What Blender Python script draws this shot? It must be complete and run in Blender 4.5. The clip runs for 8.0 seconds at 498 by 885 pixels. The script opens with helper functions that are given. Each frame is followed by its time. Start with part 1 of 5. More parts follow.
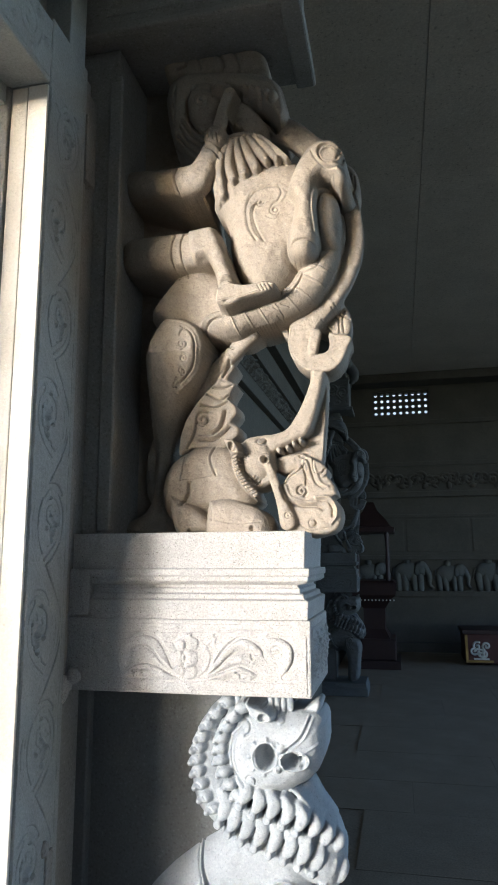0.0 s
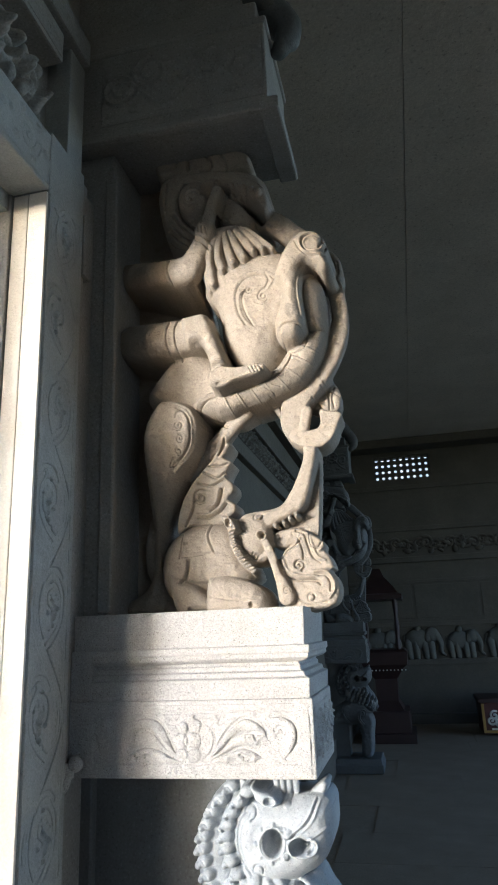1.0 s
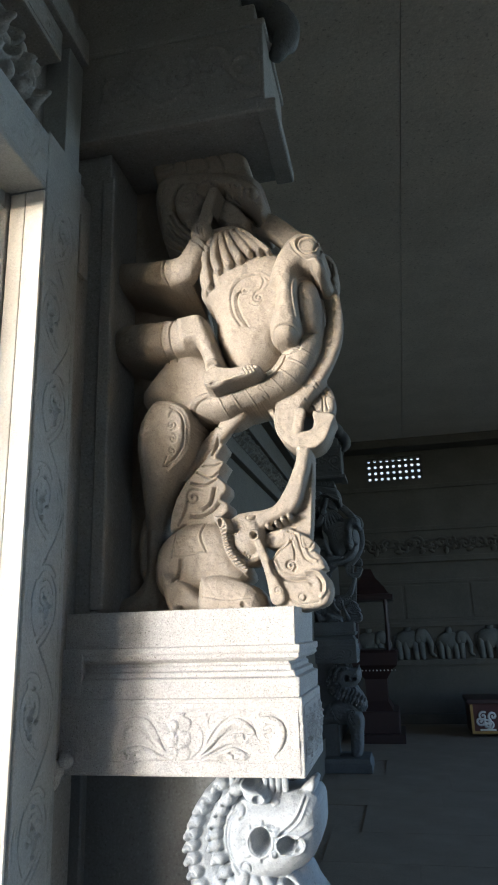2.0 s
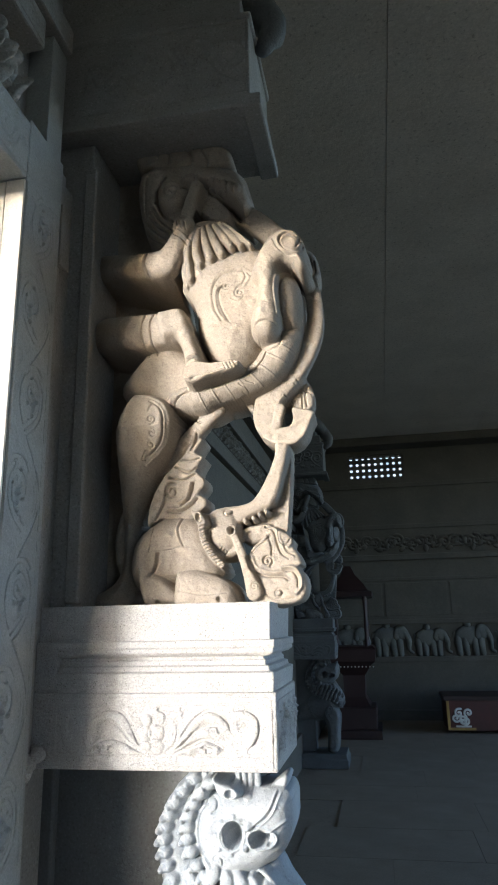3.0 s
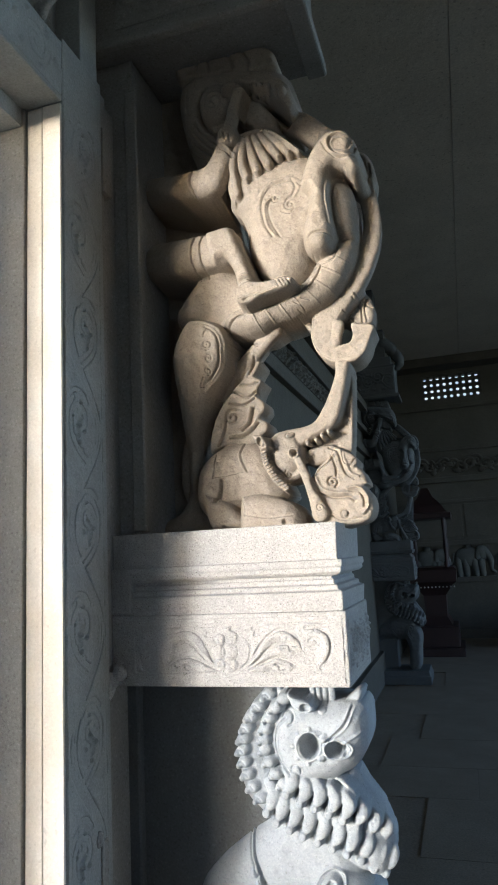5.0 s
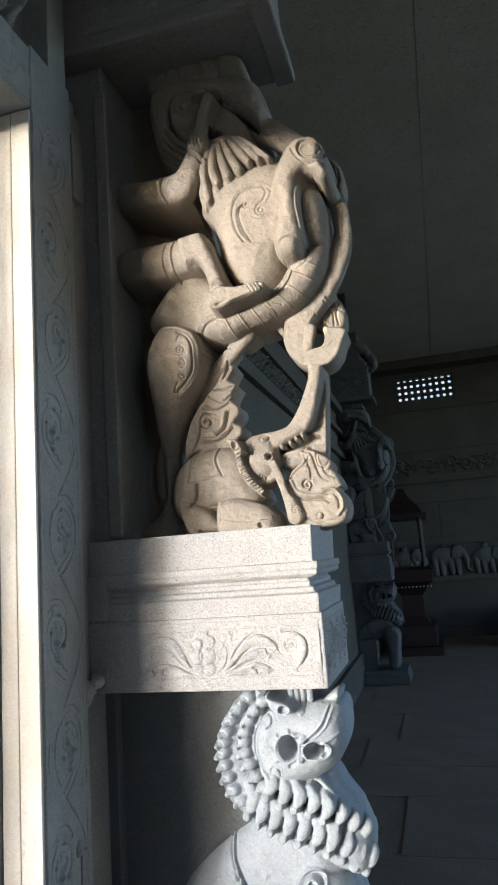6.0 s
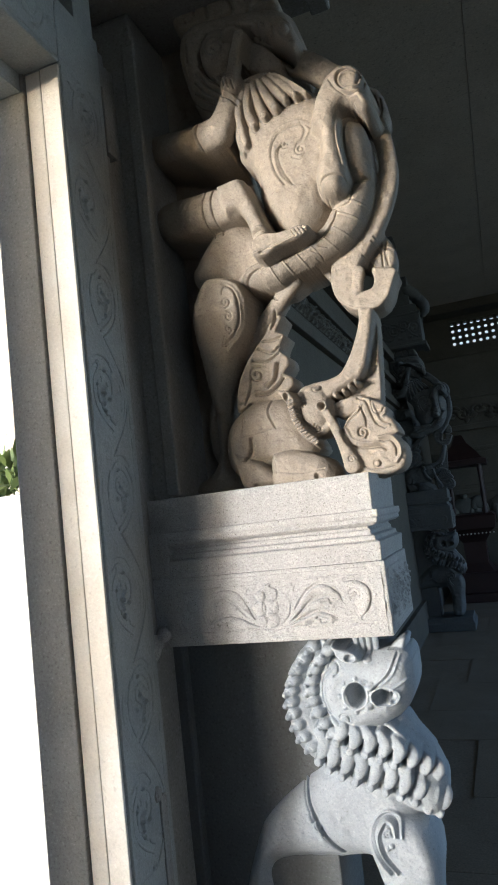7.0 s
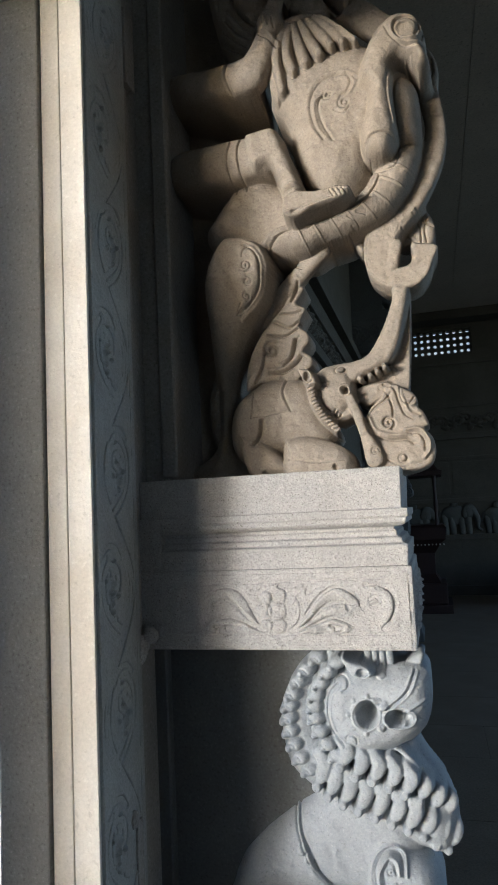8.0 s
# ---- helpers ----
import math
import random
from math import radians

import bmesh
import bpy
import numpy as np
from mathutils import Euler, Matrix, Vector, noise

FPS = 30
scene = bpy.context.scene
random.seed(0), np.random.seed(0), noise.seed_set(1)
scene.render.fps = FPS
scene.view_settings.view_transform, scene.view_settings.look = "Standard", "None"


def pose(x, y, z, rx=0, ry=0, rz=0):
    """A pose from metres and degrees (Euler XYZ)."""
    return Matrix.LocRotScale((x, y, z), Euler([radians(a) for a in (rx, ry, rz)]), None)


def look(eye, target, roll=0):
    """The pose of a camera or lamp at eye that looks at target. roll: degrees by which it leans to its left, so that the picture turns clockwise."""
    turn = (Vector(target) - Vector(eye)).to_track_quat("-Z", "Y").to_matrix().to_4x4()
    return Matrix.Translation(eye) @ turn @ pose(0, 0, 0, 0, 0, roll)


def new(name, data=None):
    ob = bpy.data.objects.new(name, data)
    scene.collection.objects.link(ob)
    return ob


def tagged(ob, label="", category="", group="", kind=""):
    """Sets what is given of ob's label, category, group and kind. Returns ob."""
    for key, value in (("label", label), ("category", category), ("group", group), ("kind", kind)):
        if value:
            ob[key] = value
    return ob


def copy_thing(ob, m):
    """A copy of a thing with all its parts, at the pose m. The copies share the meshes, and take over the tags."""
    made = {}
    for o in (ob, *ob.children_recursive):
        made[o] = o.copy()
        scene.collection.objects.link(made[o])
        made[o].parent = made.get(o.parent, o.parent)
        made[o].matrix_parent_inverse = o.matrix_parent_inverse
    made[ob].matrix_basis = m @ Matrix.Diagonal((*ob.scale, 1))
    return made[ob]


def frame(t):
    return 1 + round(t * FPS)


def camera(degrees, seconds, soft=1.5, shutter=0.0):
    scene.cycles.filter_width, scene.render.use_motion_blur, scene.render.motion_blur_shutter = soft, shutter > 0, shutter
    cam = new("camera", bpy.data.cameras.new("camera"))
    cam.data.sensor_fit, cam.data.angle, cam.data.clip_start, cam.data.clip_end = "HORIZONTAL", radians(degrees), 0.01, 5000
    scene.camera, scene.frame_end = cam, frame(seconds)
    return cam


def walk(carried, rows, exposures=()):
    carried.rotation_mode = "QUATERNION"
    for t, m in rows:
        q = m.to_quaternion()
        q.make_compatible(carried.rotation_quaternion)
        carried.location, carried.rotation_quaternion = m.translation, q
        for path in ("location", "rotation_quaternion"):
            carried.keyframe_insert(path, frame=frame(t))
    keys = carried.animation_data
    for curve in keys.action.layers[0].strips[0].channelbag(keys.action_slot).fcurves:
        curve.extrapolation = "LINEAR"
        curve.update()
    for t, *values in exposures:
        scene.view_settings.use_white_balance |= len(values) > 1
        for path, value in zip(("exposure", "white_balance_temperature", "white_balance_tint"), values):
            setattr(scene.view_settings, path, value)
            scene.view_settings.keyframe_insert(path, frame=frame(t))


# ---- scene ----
cam = camera(40.6, 8.0, soft=1.8)
PATH = [
    (0, (0.078, -0.01, 1.565), (-0.344, 1.914, 1.91), -0.3),
    (0.5, (0.107, -0.055, 1.579), (-0.307, 1.822, 2.134), -2.2),
    (1, (0.117, -0.064, 1.581), (-0.3, 1.815, 2.123), -2.3),
    (2.5, (0.122, -0.082, 1.583), (-0.26, 1.806, 2.12), -1.3),
    (3, (0.135, -0.073, 1.58), (-0.216, 1.824, 2.106), -1.2),
    (3.5, (0.155, -0.058, 1.571), (-0.158, 1.86, 2.044), -1.1),
    (4, (0.169, -0.034, 1.567), (-0.224, 1.884, 1.976), -2.3),
    (4.5, (0.163, -0.013, 1.561), (-0.394, 1.879, 1.891), -2.2),
    (5, (0.166, -0.015, 1.563), (-0.413, 1.87, 1.895), -3.0),
    (5.2, (0.167, -0.018, 1.562), (-0.374, 1.877, 1.904), -3.3),
    (6.5, (0.179, -0.022, 1.561), (-0.336, 1.884, 1.881), -4.5),
    (7, (0.164, 0.009, 1.552), (-0.513, 1.877, 1.779), -6.7),
    (7.2, (0.139, 0.027, 1.547), (-0.567, 1.887, 1.748), -6.7),
    (7.5, (0.036, 0.07, 1.543), (-0.617, 1.947, 1.762), -3.5),
    (8, (-0.11, 0.179, 1.544), (-0.628, 2.099, 1.755), -2.8),
]
EXPOSURES = [(0.0, 2.26, 5800, 8), (2.5, 2.36, 5800, 8), (3.5, 2.53, 5800, 8), (4.0, 2.5, 5800, 8), (4.5, 2.17, 5800, 8), (6.8, 2.06, 5800, 8), (7.4, 1.5, 5800, 8), (8.0, 1.48, 5800, 8)]
walk(cam, [(t, look(eye, aim, lean)) for t, eye, aim, lean in PATH], EXPOSURES)

# ---- light ----
SUN_AIM = Vector((0.252, 0.332, -0.004))      # the way the low, hazy light travels through the doorway
world = bpy.data.worlds.new("world")
scene.world = world
world.use_nodes = True
wn, wl = world.node_tree.nodes, world.node_tree.links
sky = wn.new("ShaderNodeTexSky")
sky.sky_type, sky.sun_disc = "NISHITA", False
sky.sun_elevation = radians(10)
sky.air_density, sky.dust_density, sky.ozone_density = 0.43, 0.5, 0.3
sky.sun_rotation = math.atan2(-SUN_AIM.x, -SUN_AIM.y)
wl.new(sky.outputs[0], wn["Background"].inputs[0])
wn["Background"].inputs[1].default_value = 0.21
sun = new("sun", bpy.data.lights.new("sun", "SUN"))
sun.data.energy, sun.data.angle, sun.data.color = 1.24, radians(10), (1.0, 0.965, 0.925)
sun.matrix_world = look((-6, -12, 4), Vector((-6, -12, 4)) + SUN_AIM)


# ---- materials ----
def stone(name, base, dark, light, scale=6.0, bump=0.3, rough=0.85, speck=0.25, stain=0.6, grain=160.0, pit=0.4):
    """Dressed stone: broad tone shifts, blotchy stains, fine mineral grain and pitting."""
    m = bpy.data.materials.new(name)
    m.use_nodes = True
    n, l = m.node_tree.nodes, m.node_tree.links
    bsdf = n["Principled BSDF"]
    bsdf.inputs["Roughness"].default_value = rough
    coord = n.new("ShaderNodeTexCoord")

    def noisy(s, detail, roughness=0.6):
        t = n.new("ShaderNodeTexNoise")
        t.inputs["Scale"].default_value, t.inputs["Detail"].default_value = s, detail
        t.inputs["Roughness"].default_value = roughness
        l.new(coord.outputs["Object"], t.inputs["Vector"])
        return t.outputs["Fac"]

    def ramp(src, a, b, ca, cb):
        r = n.new("ShaderNodeValToRGB")
        r.color_ramp.elements[0].position, r.color_ramp.elements[1].position = a, b
        r.color_ramp.elements[0].color, r.color_ramp.elements[1].color = (*ca, 1), (*cb, 1)
        l.new(src, r.inputs[0])
        return r.outputs[0]

    def blend(kind, a, b, fac):
        x = n.new("ShaderNodeMix")
        x.data_type, x.blend_type = "RGBA", kind
        x.inputs[0].default_value = fac
        l.new(a, x.inputs[6])
        l.new(b, x.inputs[7])
        return x.outputs[2]

    broad, fine, pits = noisy(scale, 6), noisy(grain, 3, 0.7), noisy(scale * 7, 5, 0.7)
    col = ramp(broad, 0.35, 0.68, dark, base)
    col = blend("MIX", col, ramp(pits, 0.42, 0.72, base, light), stain * 0.5)
    fleck = noisy(scale * 24, 2, 0.5)
    col = blend("MIX", col, ramp(fleck, 0.64, 0.70, base, tuple(min(1.0, c * 1.35) for c in light)), 0.22)
    col = blend("MULTIPLY", col, ramp(fleck, 0.30, 0.36, (0.45, 0.43, 0.40), (1, 1, 1)), pit)
    g = ramp(fine, 0.36, 0.66, (1 - speck,) * 3, (1 + speck * 0.6,) * 3)
    col = blend("MULTIPLY", col, g, 1.0)
    l.new(col, bsdf.inputs["Base Color"])
    b1, b2 = n.new("ShaderNodeBump"), n.new("ShaderNodeBump")
    b1.inputs["Strength"].default_value, b1.inputs["Distance"].default_value = bump * 0.5, 0.003
    b2.inputs["Strength"].default_value, b2.inputs["Distance"].default_value = bump * 0.9, 0.012
    l.new(fine, b1.inputs["Height"])
    l.new(pits, b2.inputs["Height"])
    l.new(b2.outputs[0], b1.inputs["Normal"])
    l.new(b1.outputs[0], bsdf.inputs["Normal"])
    return m


def paint(name, a, b, rough=0.5, scale=12.0, metal=0.0):
    """Painted or lacquered wood and metal with faded patches."""
    m = stone(name, a, b, a, scale, 0.08, rough, 0.08, 0.3, 90.0)
    m.node_tree.nodes["Principled BSDF"].inputs["Metallic"].default_value = metal
    return m


STATUE = stone("weathered_buff_granite", (0.298, 0.255, 0.206), (0.20, 0.168, 0.133), (0.37, 0.328, 0.273), 5, 0.4, 0.8, 0.13, 0.8, 170, 0.4)
LION = stone("blue_grey_granite", (0.355, 0.382, 0.402), (0.265, 0.29, 0.31), (0.42, 0.45, 0.475), 5, 0.3, 0.75, 0.10, 0.5, 170)
PEDESTAL = stone("light_speckled_granite", (0.47, 0.462, 0.445), (0.33, 0.322, 0.31), (0.62, 0.61, 0.59), 9, 0.9, 0.85, 0.2, 1.0, 190, 0.9)
JAMB = stone("dark_green_grey_granite", (0.33, 0.345, 0.335), (0.22, 0.23, 0.225), (0.40, 0.415, 0.40), 6, 0.4, 0.75, 0.12, 0.7, 140)
REVEAL = stone("smooth_cream_granite", (0.70, 0.675, 0.62), (0.44, 0.37, 0.27), (0.75, 0.735, 0.69), 2.6, 0.35, 0.7, 0.08, 0.7, 120, 0.25)
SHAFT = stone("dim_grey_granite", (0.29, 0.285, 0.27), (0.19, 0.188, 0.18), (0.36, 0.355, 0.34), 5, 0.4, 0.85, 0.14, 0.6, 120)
# darker copy of the pillar stone, with shade put into its colour
SHADE_DARK = stone("shade_dark_granite", (0.115, 0.123, 0.125), (0.075, 0.08, 0.082), (0.155, 0.165, 0.165), 5, 0.4, 0.6, 0.14, 0.6, 120)
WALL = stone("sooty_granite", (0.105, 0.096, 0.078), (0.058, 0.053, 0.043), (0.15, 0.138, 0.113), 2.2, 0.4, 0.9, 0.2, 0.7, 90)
CEIL = stone("smoke_stained_slab", (0.74, 0.68, 0.585), (0.47, 0.43, 0.365), (0.80, 0.745, 0.65), 1.7, 0.6, 0.9, 0.12, 1.0, 60, 0.5)
FLOOR = stone("worn_floor_granite", (0.32, 0.265, 0.195), (0.21, 0.17, 0.12), (0.39, 0.325, 0.25), 2.5, 0.3, 0.85, 0.2, 0.6, 90)
PLASTER = stone("cream_lime_plaster", (0.47, 0.415, 0.325), (0.35, 0.29, 0.20), (0.64, 0.625, 0.59), 1.3, 0.3, 0.9, 0.08, 0.9, 60)
WHITEWASH = stone("whitewashed_wall", (0.68, 0.67, 0.62), (0.56, 0.54, 0.48), (0.74, 0.73, 0.70), 1.5, 0.3, 0.9, 0.06, 0.6, 50)
EARTH = stone("pale_sandy_ground", (0.50, 0.44, 0.34), (0.38, 0.33, 0.25), (0.56, 0.50, 0.40), 0.8, 0.4, 0.95, 0.2, 0.6, 30)
LEAF = paint("dusty_leaf", (0.13, 0.18, 0.05), (0.08, 0.12, 0.03), 0.6, 3)
BARK = stone("grey_bark", (0.16, 0.12, 0.09), (0.10, 0.08, 0.06), (0.2, 0.16, 0.12), 8, 0.5)
RED = paint("dark_red_lacquer", (0.075, 0.014, 0.012), (0.045, 0.010, 0.009), 0.45, 6)
YELLOW = paint("dull_yellow_trim", (0.40, 0.24, 0.06), (0.28, 0.16, 0.04), 0.5, 8)
WHITE = paint("white_paint", (0.75, 0.74, 0.70), (0.6, 0.59, 0.55), 0.5, 10)
MAROON = paint("old_maroon_wood", (0.035, 0.015, 0.014), (0.022, 0.010, 0.010), 0.5, 6)


# ---- mesh helpers ----
def box(bm, x0, x1, y0, y1, z0, z1, bevel=0.0):
    made = bmesh.ops.create_cube(bm, size=1.0)["verts"]
    for v in made:
        v.co = Vector(((x0 + x1) / 2 + v.co.x * (x1 - x0), (y0 + y1) / 2 + v.co.y * (y1 - y0), (z0 + z1) / 2 + v.co.z * (z1 - z0)))
    if bevel:
        edges = list({e for v in made for e in v.link_edges})
        bmesh.ops.bevel(bm, geom=edges, offset=bevel, segments=2, profile=0.6, affect="EDGES")


def spline(pts, step):
    """Points on a smooth line through the given ones."""
    a = np.array(pts, float)
    if len(a) < 3:
        return [tuple(a[0] + (a[-1] - a[0]) * i / step) for i in range(step + 1)]
    p = np.vstack([2 * a[0] - a[1], a, 2 * a[-1] - a[-2]])
    out = []
    for i in range(1, len(p) - 2):
        for s in range(step):
            t = s / step
            out.append(tuple(0.5 * (2 * p[i] + (p[i + 1] - p[i - 1]) * t + (2 * p[i - 1] - 5 * p[i] + 4 * p[i + 1] - p[i + 2]) * t * t
                                    + (3 * p[i] - p[i - 1] - 3 * p[i + 1] + p[i + 2]) * t ** 3)))
    out.append(tuple(a[-1]))
    return out


def tube(bm, pts, seg=16, step=5, flat=1.0):
    """A rounded limb through points of x, y, z and radius; flat squeezes it along y."""
    line = spline(pts, step)
    rings, n = [], len(line)
    cap = []
    for i, (x, y, z, r) in enumerate(line):
        r = max(r, 0.0008)
        a, b = Vector(line[max(i - 1, 0)][:3]), Vector(line[min(i + 1, n - 1)][:3])
        way = (b - a).normalized()
        side = way.cross(Vector((0, 1, 0)))
        side = side.normalized() if side.length > 0.05 else Vector((1, 0, 0))
        up = side.cross(way).normalized()
        cap.append((Vector((x, y, z)), way, r))
        rings.append((Vector((x, y, z)), side, up, r))
    full = []
    c, way, r = cap[0]
    for k in (-0.92, -0.6):
        full.append((c + way * r * k, rings[0][1], rings[0][2], r * math.sqrt(1 - k * k)))
    full += rings
    c, way, r = cap[-1]
    for k in (0.6, 0.92):
        full.append((c + way * r * k, rings[-1][1], rings[-1][2], r * math.sqrt(1 - k * k)))
    loops = []
    for c, side, up, r in full:
        loop = []
        for j in range(seg):
            ang = 2 * math.pi * j / seg
            off = side * math.cos(ang) * r + up * math.sin(ang) * r
            off.y *= flat
            loop.append(bm.verts.new(c + off))
        loops.append(loop)
    for p, q in zip(loops, loops[1:]):
        for j in range(seg):
            bm.faces.new((p[j], p[(j + 1) % seg], q[(j + 1) % seg], q[j]))
    bm.faces.new(loops[0][::-1])
    bm.faces.new(loops[-1])


def blob(bm, c, rx, ry, rz, lean=0.0, seg=0):
    """An ellipsoid, leaning by degrees in the x-z plane."""
    seg = seg or (32 if max(rx, rz) > 0.06 else 14)
    m = Matrix.Translation(c) @ Matrix.Rotation(radians(lean), 4, "Y") @ Matrix.Diagonal((rx, ry, rz, 1))
    bmesh.ops.create_uvsphere(bm, u_segments=seg, v_segments=max(6, seg * 2 // 3), radius=1.0, matrix=m)


def stack(bm, x0, x1, y0, y1, rows):
    """A moulded block: rows of z and outset over its plan, bottom to top."""
    loops = []
    for z, o in rows:
        loops.append([bm.verts.new(p) for p in ((x0 - o, y0 - o, z), (x1 + o, y0 - o, z), (x1 + o, y1 + o, z), (x0 - o, y1 + o, z))])
    for p, q in zip(loops, loops[1:]):
        for j in range(4):
            bm.faces.new((p[j], p[(j + 1) % 4], q[(j + 1) % 4], q[j]))
    bm.faces.new(loops[0][::-1])
    bm.faces.new(loops[-1])


def spiral(bm, cx, cz, y, radius, turns, r, hand=1, start=0.0, axis="y"):
    """A raised scroll on a face; axis is the face's normal."""
    pts = []
    for i in range(int(10 * turns) + 1):
        a = radians(start) + hand * 2 * math.pi * i / 10
        k = radius * (1 - 0.85 * i / (10 * turns))
        u, w = cx + k * math.cos(a), cz + k * math.sin(a)
        pts.append((u, y, w, r) if axis == "y" else (y, u, w, r))
    tube(bm, pts, seg=6, step=2)


def part(name, bm, material, parent=None, label="", smooth=False):
    mesh = bpy.data.meshes.new(name)
    bmesh.ops.recalc_face_normals(bm, faces=bm.faces)
    bm.to_mesh(mesh)
    bm.free()
    mesh.materials.append(material)
    if smooth:
        mesh.polygons.foreach_set("use_smooth", [True] * len(mesh.polygons))
    ob = new(name, mesh)
    if parent:
        ob.parent = parent
    return tagged(ob, label=label)


def structure(name, bm, material, label, category, smooth=False):
    return tagged(part(name, bm, material, None, "", smooth), label, category, kind="structure")


def soften(ob, width=0.006, segments=2):
    b = ob.modifiers.new("worn_edges", "BEVEL")
    b.width, b.segments, b.limit_method, b.angle_limit = width, segments, "ANGLE", radians(40)


def chip(bm, amount, scale, seed=0.0):
    """Shakes the vertices a little, so that cut stone is not dead straight."""
    for v in bm.verts:
        v.co += noise.noise_vector(v.co * scale + Vector((seed, seed, seed))) * amount


# ---- carving: forms worked as depth over a face, with cuts and ribs ----
class Carving:
    def __init__(self, x0, x1, z0, z1, step, flat=False):
        self.step = step
        self.x = np.arange(x0, x1 + step / 2, step)
        self.z = np.arange(z0, z1 + step / 2, step)
        self.X, self.Z = np.meshgrid(self.x, self.z)
        self.front = np.zeros(self.X.shape) if flat else np.full(self.X.shape, 9.0)
        self.back = np.full(self.X.shape, -9.0)
        self.edge = np.full(self.X.shape, 1.0 if flat else -9.0)

    def window(self, xa, xb, za, zb):
        i0, i1 = np.searchsorted(self.x, (xa, xb))
        j0, j1 = np.searchsorted(self.z, (za, zb))
        return slice(j0, j1), slice(i0, i1)

    def lay(self, w, y, half, edge):
        inside = edge > 0
        self.front[w] = np.where(inside, np.minimum(self.front[w], y - half), self.front[w])
        self.back[w] = np.where(inside, np.maximum(self.back[w], y + half), self.back[w])
        self.edge[w] = np.maximum(self.edge[w], edge)


def limb(f, pts, p=2.2, th=1.0):
    """A limb through points of x, z, depth and radius; p makes its section squarer, th its depth."""
    line = np.array(spline(pts, 7))
    for a, b in zip(line, line[1:]):
        r = max(a[3], b[3]) + 3 * f.step
        w = f.window(min(a[0], b[0]) - r, max(a[0], b[0]) + r, min(a[1], b[1]) - r, max(a[1], b[1]) + r)
        X, Z = f.X[w], f.Z[w]
        ab = b[:2] - a[:2]
        t = np.clip(((X - a[0]) * ab[0] + (Z - a[1]) * ab[1]) / max(ab @ ab, 1e-9), 0, 1)
        d = np.hypot(X - a[0] - t * ab[0], Z - a[1] - t * ab[1])
        rad = np.maximum(a[3] + t * (b[3] - a[3]), 0.001)
        q = np.clip(d / rad, 0, 1)
        f.lay(w, a[2] + t * (b[2] - a[2]), th * rad * (1 - q ** p) ** (1 / p), rad - d)


def plate(f, outline, front, back, rounding, drop, lean=None):
    """A form with a drawn outline: its face lies at front and falls by drop over the rounding towards the edge.
    lean: below a height the face draws back at a slope, down to a limit."""
    line = np.array(spline([*outline, outline[0]], 6))
    r = 3 * f.step
    w = f.window(line[:, 0].min() - r, line[:, 0].max() + r, line[:, 1].min() - r, line[:, 1].max() + r)
    X, Z = f.X[w], f.Z[w]
    d, inside = np.full(X.shape, 9.0), np.zeros(X.shape, bool)
    for a, b in zip(line, line[1:]):
        ab = b - a
        t = np.clip(((X - a[0]) * ab[0] + (Z - a[1]) * ab[1]) / max(ab @ ab, 1e-9), 0, 1)
        d = np.minimum(d, np.hypot(X - a[0] - t * ab[0], Z - a[1] - t * ab[1]))
        if a[1] != b[1]:
            inside ^= ((a[1] > Z) != (b[1] > Z)) & (X < a[0] + ab[0] * (Z - a[1]) / ab[1])
    if rounding > 0.03:
        d = np.where(inside, blurred(np.where(inside, d, 0.0), 60 if rounding > 0.06 else 24), d)
    fall = drop * (1 - np.sqrt(1 - (1 - np.clip(d / rounding, 0, 1)) ** 2))
    if lean:
        fall = fall + np.minimum(lean[1] * np.maximum(lean[0] - Z, 0.0), lean[2])
    face = front + np.minimum(fall, max(back - front - 0.01, 0.0))
    f.lay(w, (face + back) / 2, (back - face) / 2, np.where(inside, np.maximum(d, 1e-5), -d))


def disc(f, x, z, y, rx, rz, ry, lean=0.0, p=2.2):
    r = max(rx, rz) + 3 * f.step
    w = f.window(x - r, x + r, z - r, z + r)
    c, s = math.cos(radians(lean)), math.sin(radians(lean))
    u, v = (f.X[w] - x) * c - (f.Z[w] - z) * s, (f.X[w] - x) * s + (f.Z[w] - z) * c
    q = np.sqrt((u / rx) ** 2 + (v / rz) ** 2)
    f.lay(w, y, ry * (1 - np.clip(q, 0, 1) ** p) ** (1 / p), (1 - q) * min(rx, rz))


def mark(f, pts, width, depth, flat=False):
    """A cut (depth above 0) or a rib along a smooth line on the face."""
    line = np.array(spline([tuple(p) for p in pts], 8))
    r = 3 * width + f.step
    w = f.window(line[:, 0].min() - r, line[:, 0].max() + r, line[:, 1].min() - r, line[:, 1].max() + r)
    X, Z = f.X[w], f.Z[w]
    d = np.full(X.shape, 9.0)
    for a, b in zip(line, line[1:]):
        ab = b - a
        t = np.clip(((X - a[0]) * ab[0] + (Z - a[1]) * ab[1]) / max(ab @ ab, 1e-9), 0, 1)
        d = np.minimum(d, np.hypot(X - a[0] - t * ab[0], Z - a[1] - t * ab[1]))
    f.front[w] += depth / (1 + np.exp(np.clip((d - width) / (0.16 * width), -40, 40))) if flat else depth * np.exp(-((d / width) ** 2))


def dome(f, x, z, rx, rz, depth):
    """A boss, or a pit where depth is above 0."""
    w = f.window(x - rx, x + rx, z - rz, z + rz)
    q = np.clip(np.sqrt(((f.X[w] - x) / rx) ** 2 + ((f.Z[w] - z) / rz) ** 2), 0, 1)
    f.front[w] += depth * np.sqrt(1 - q ** 2.5)


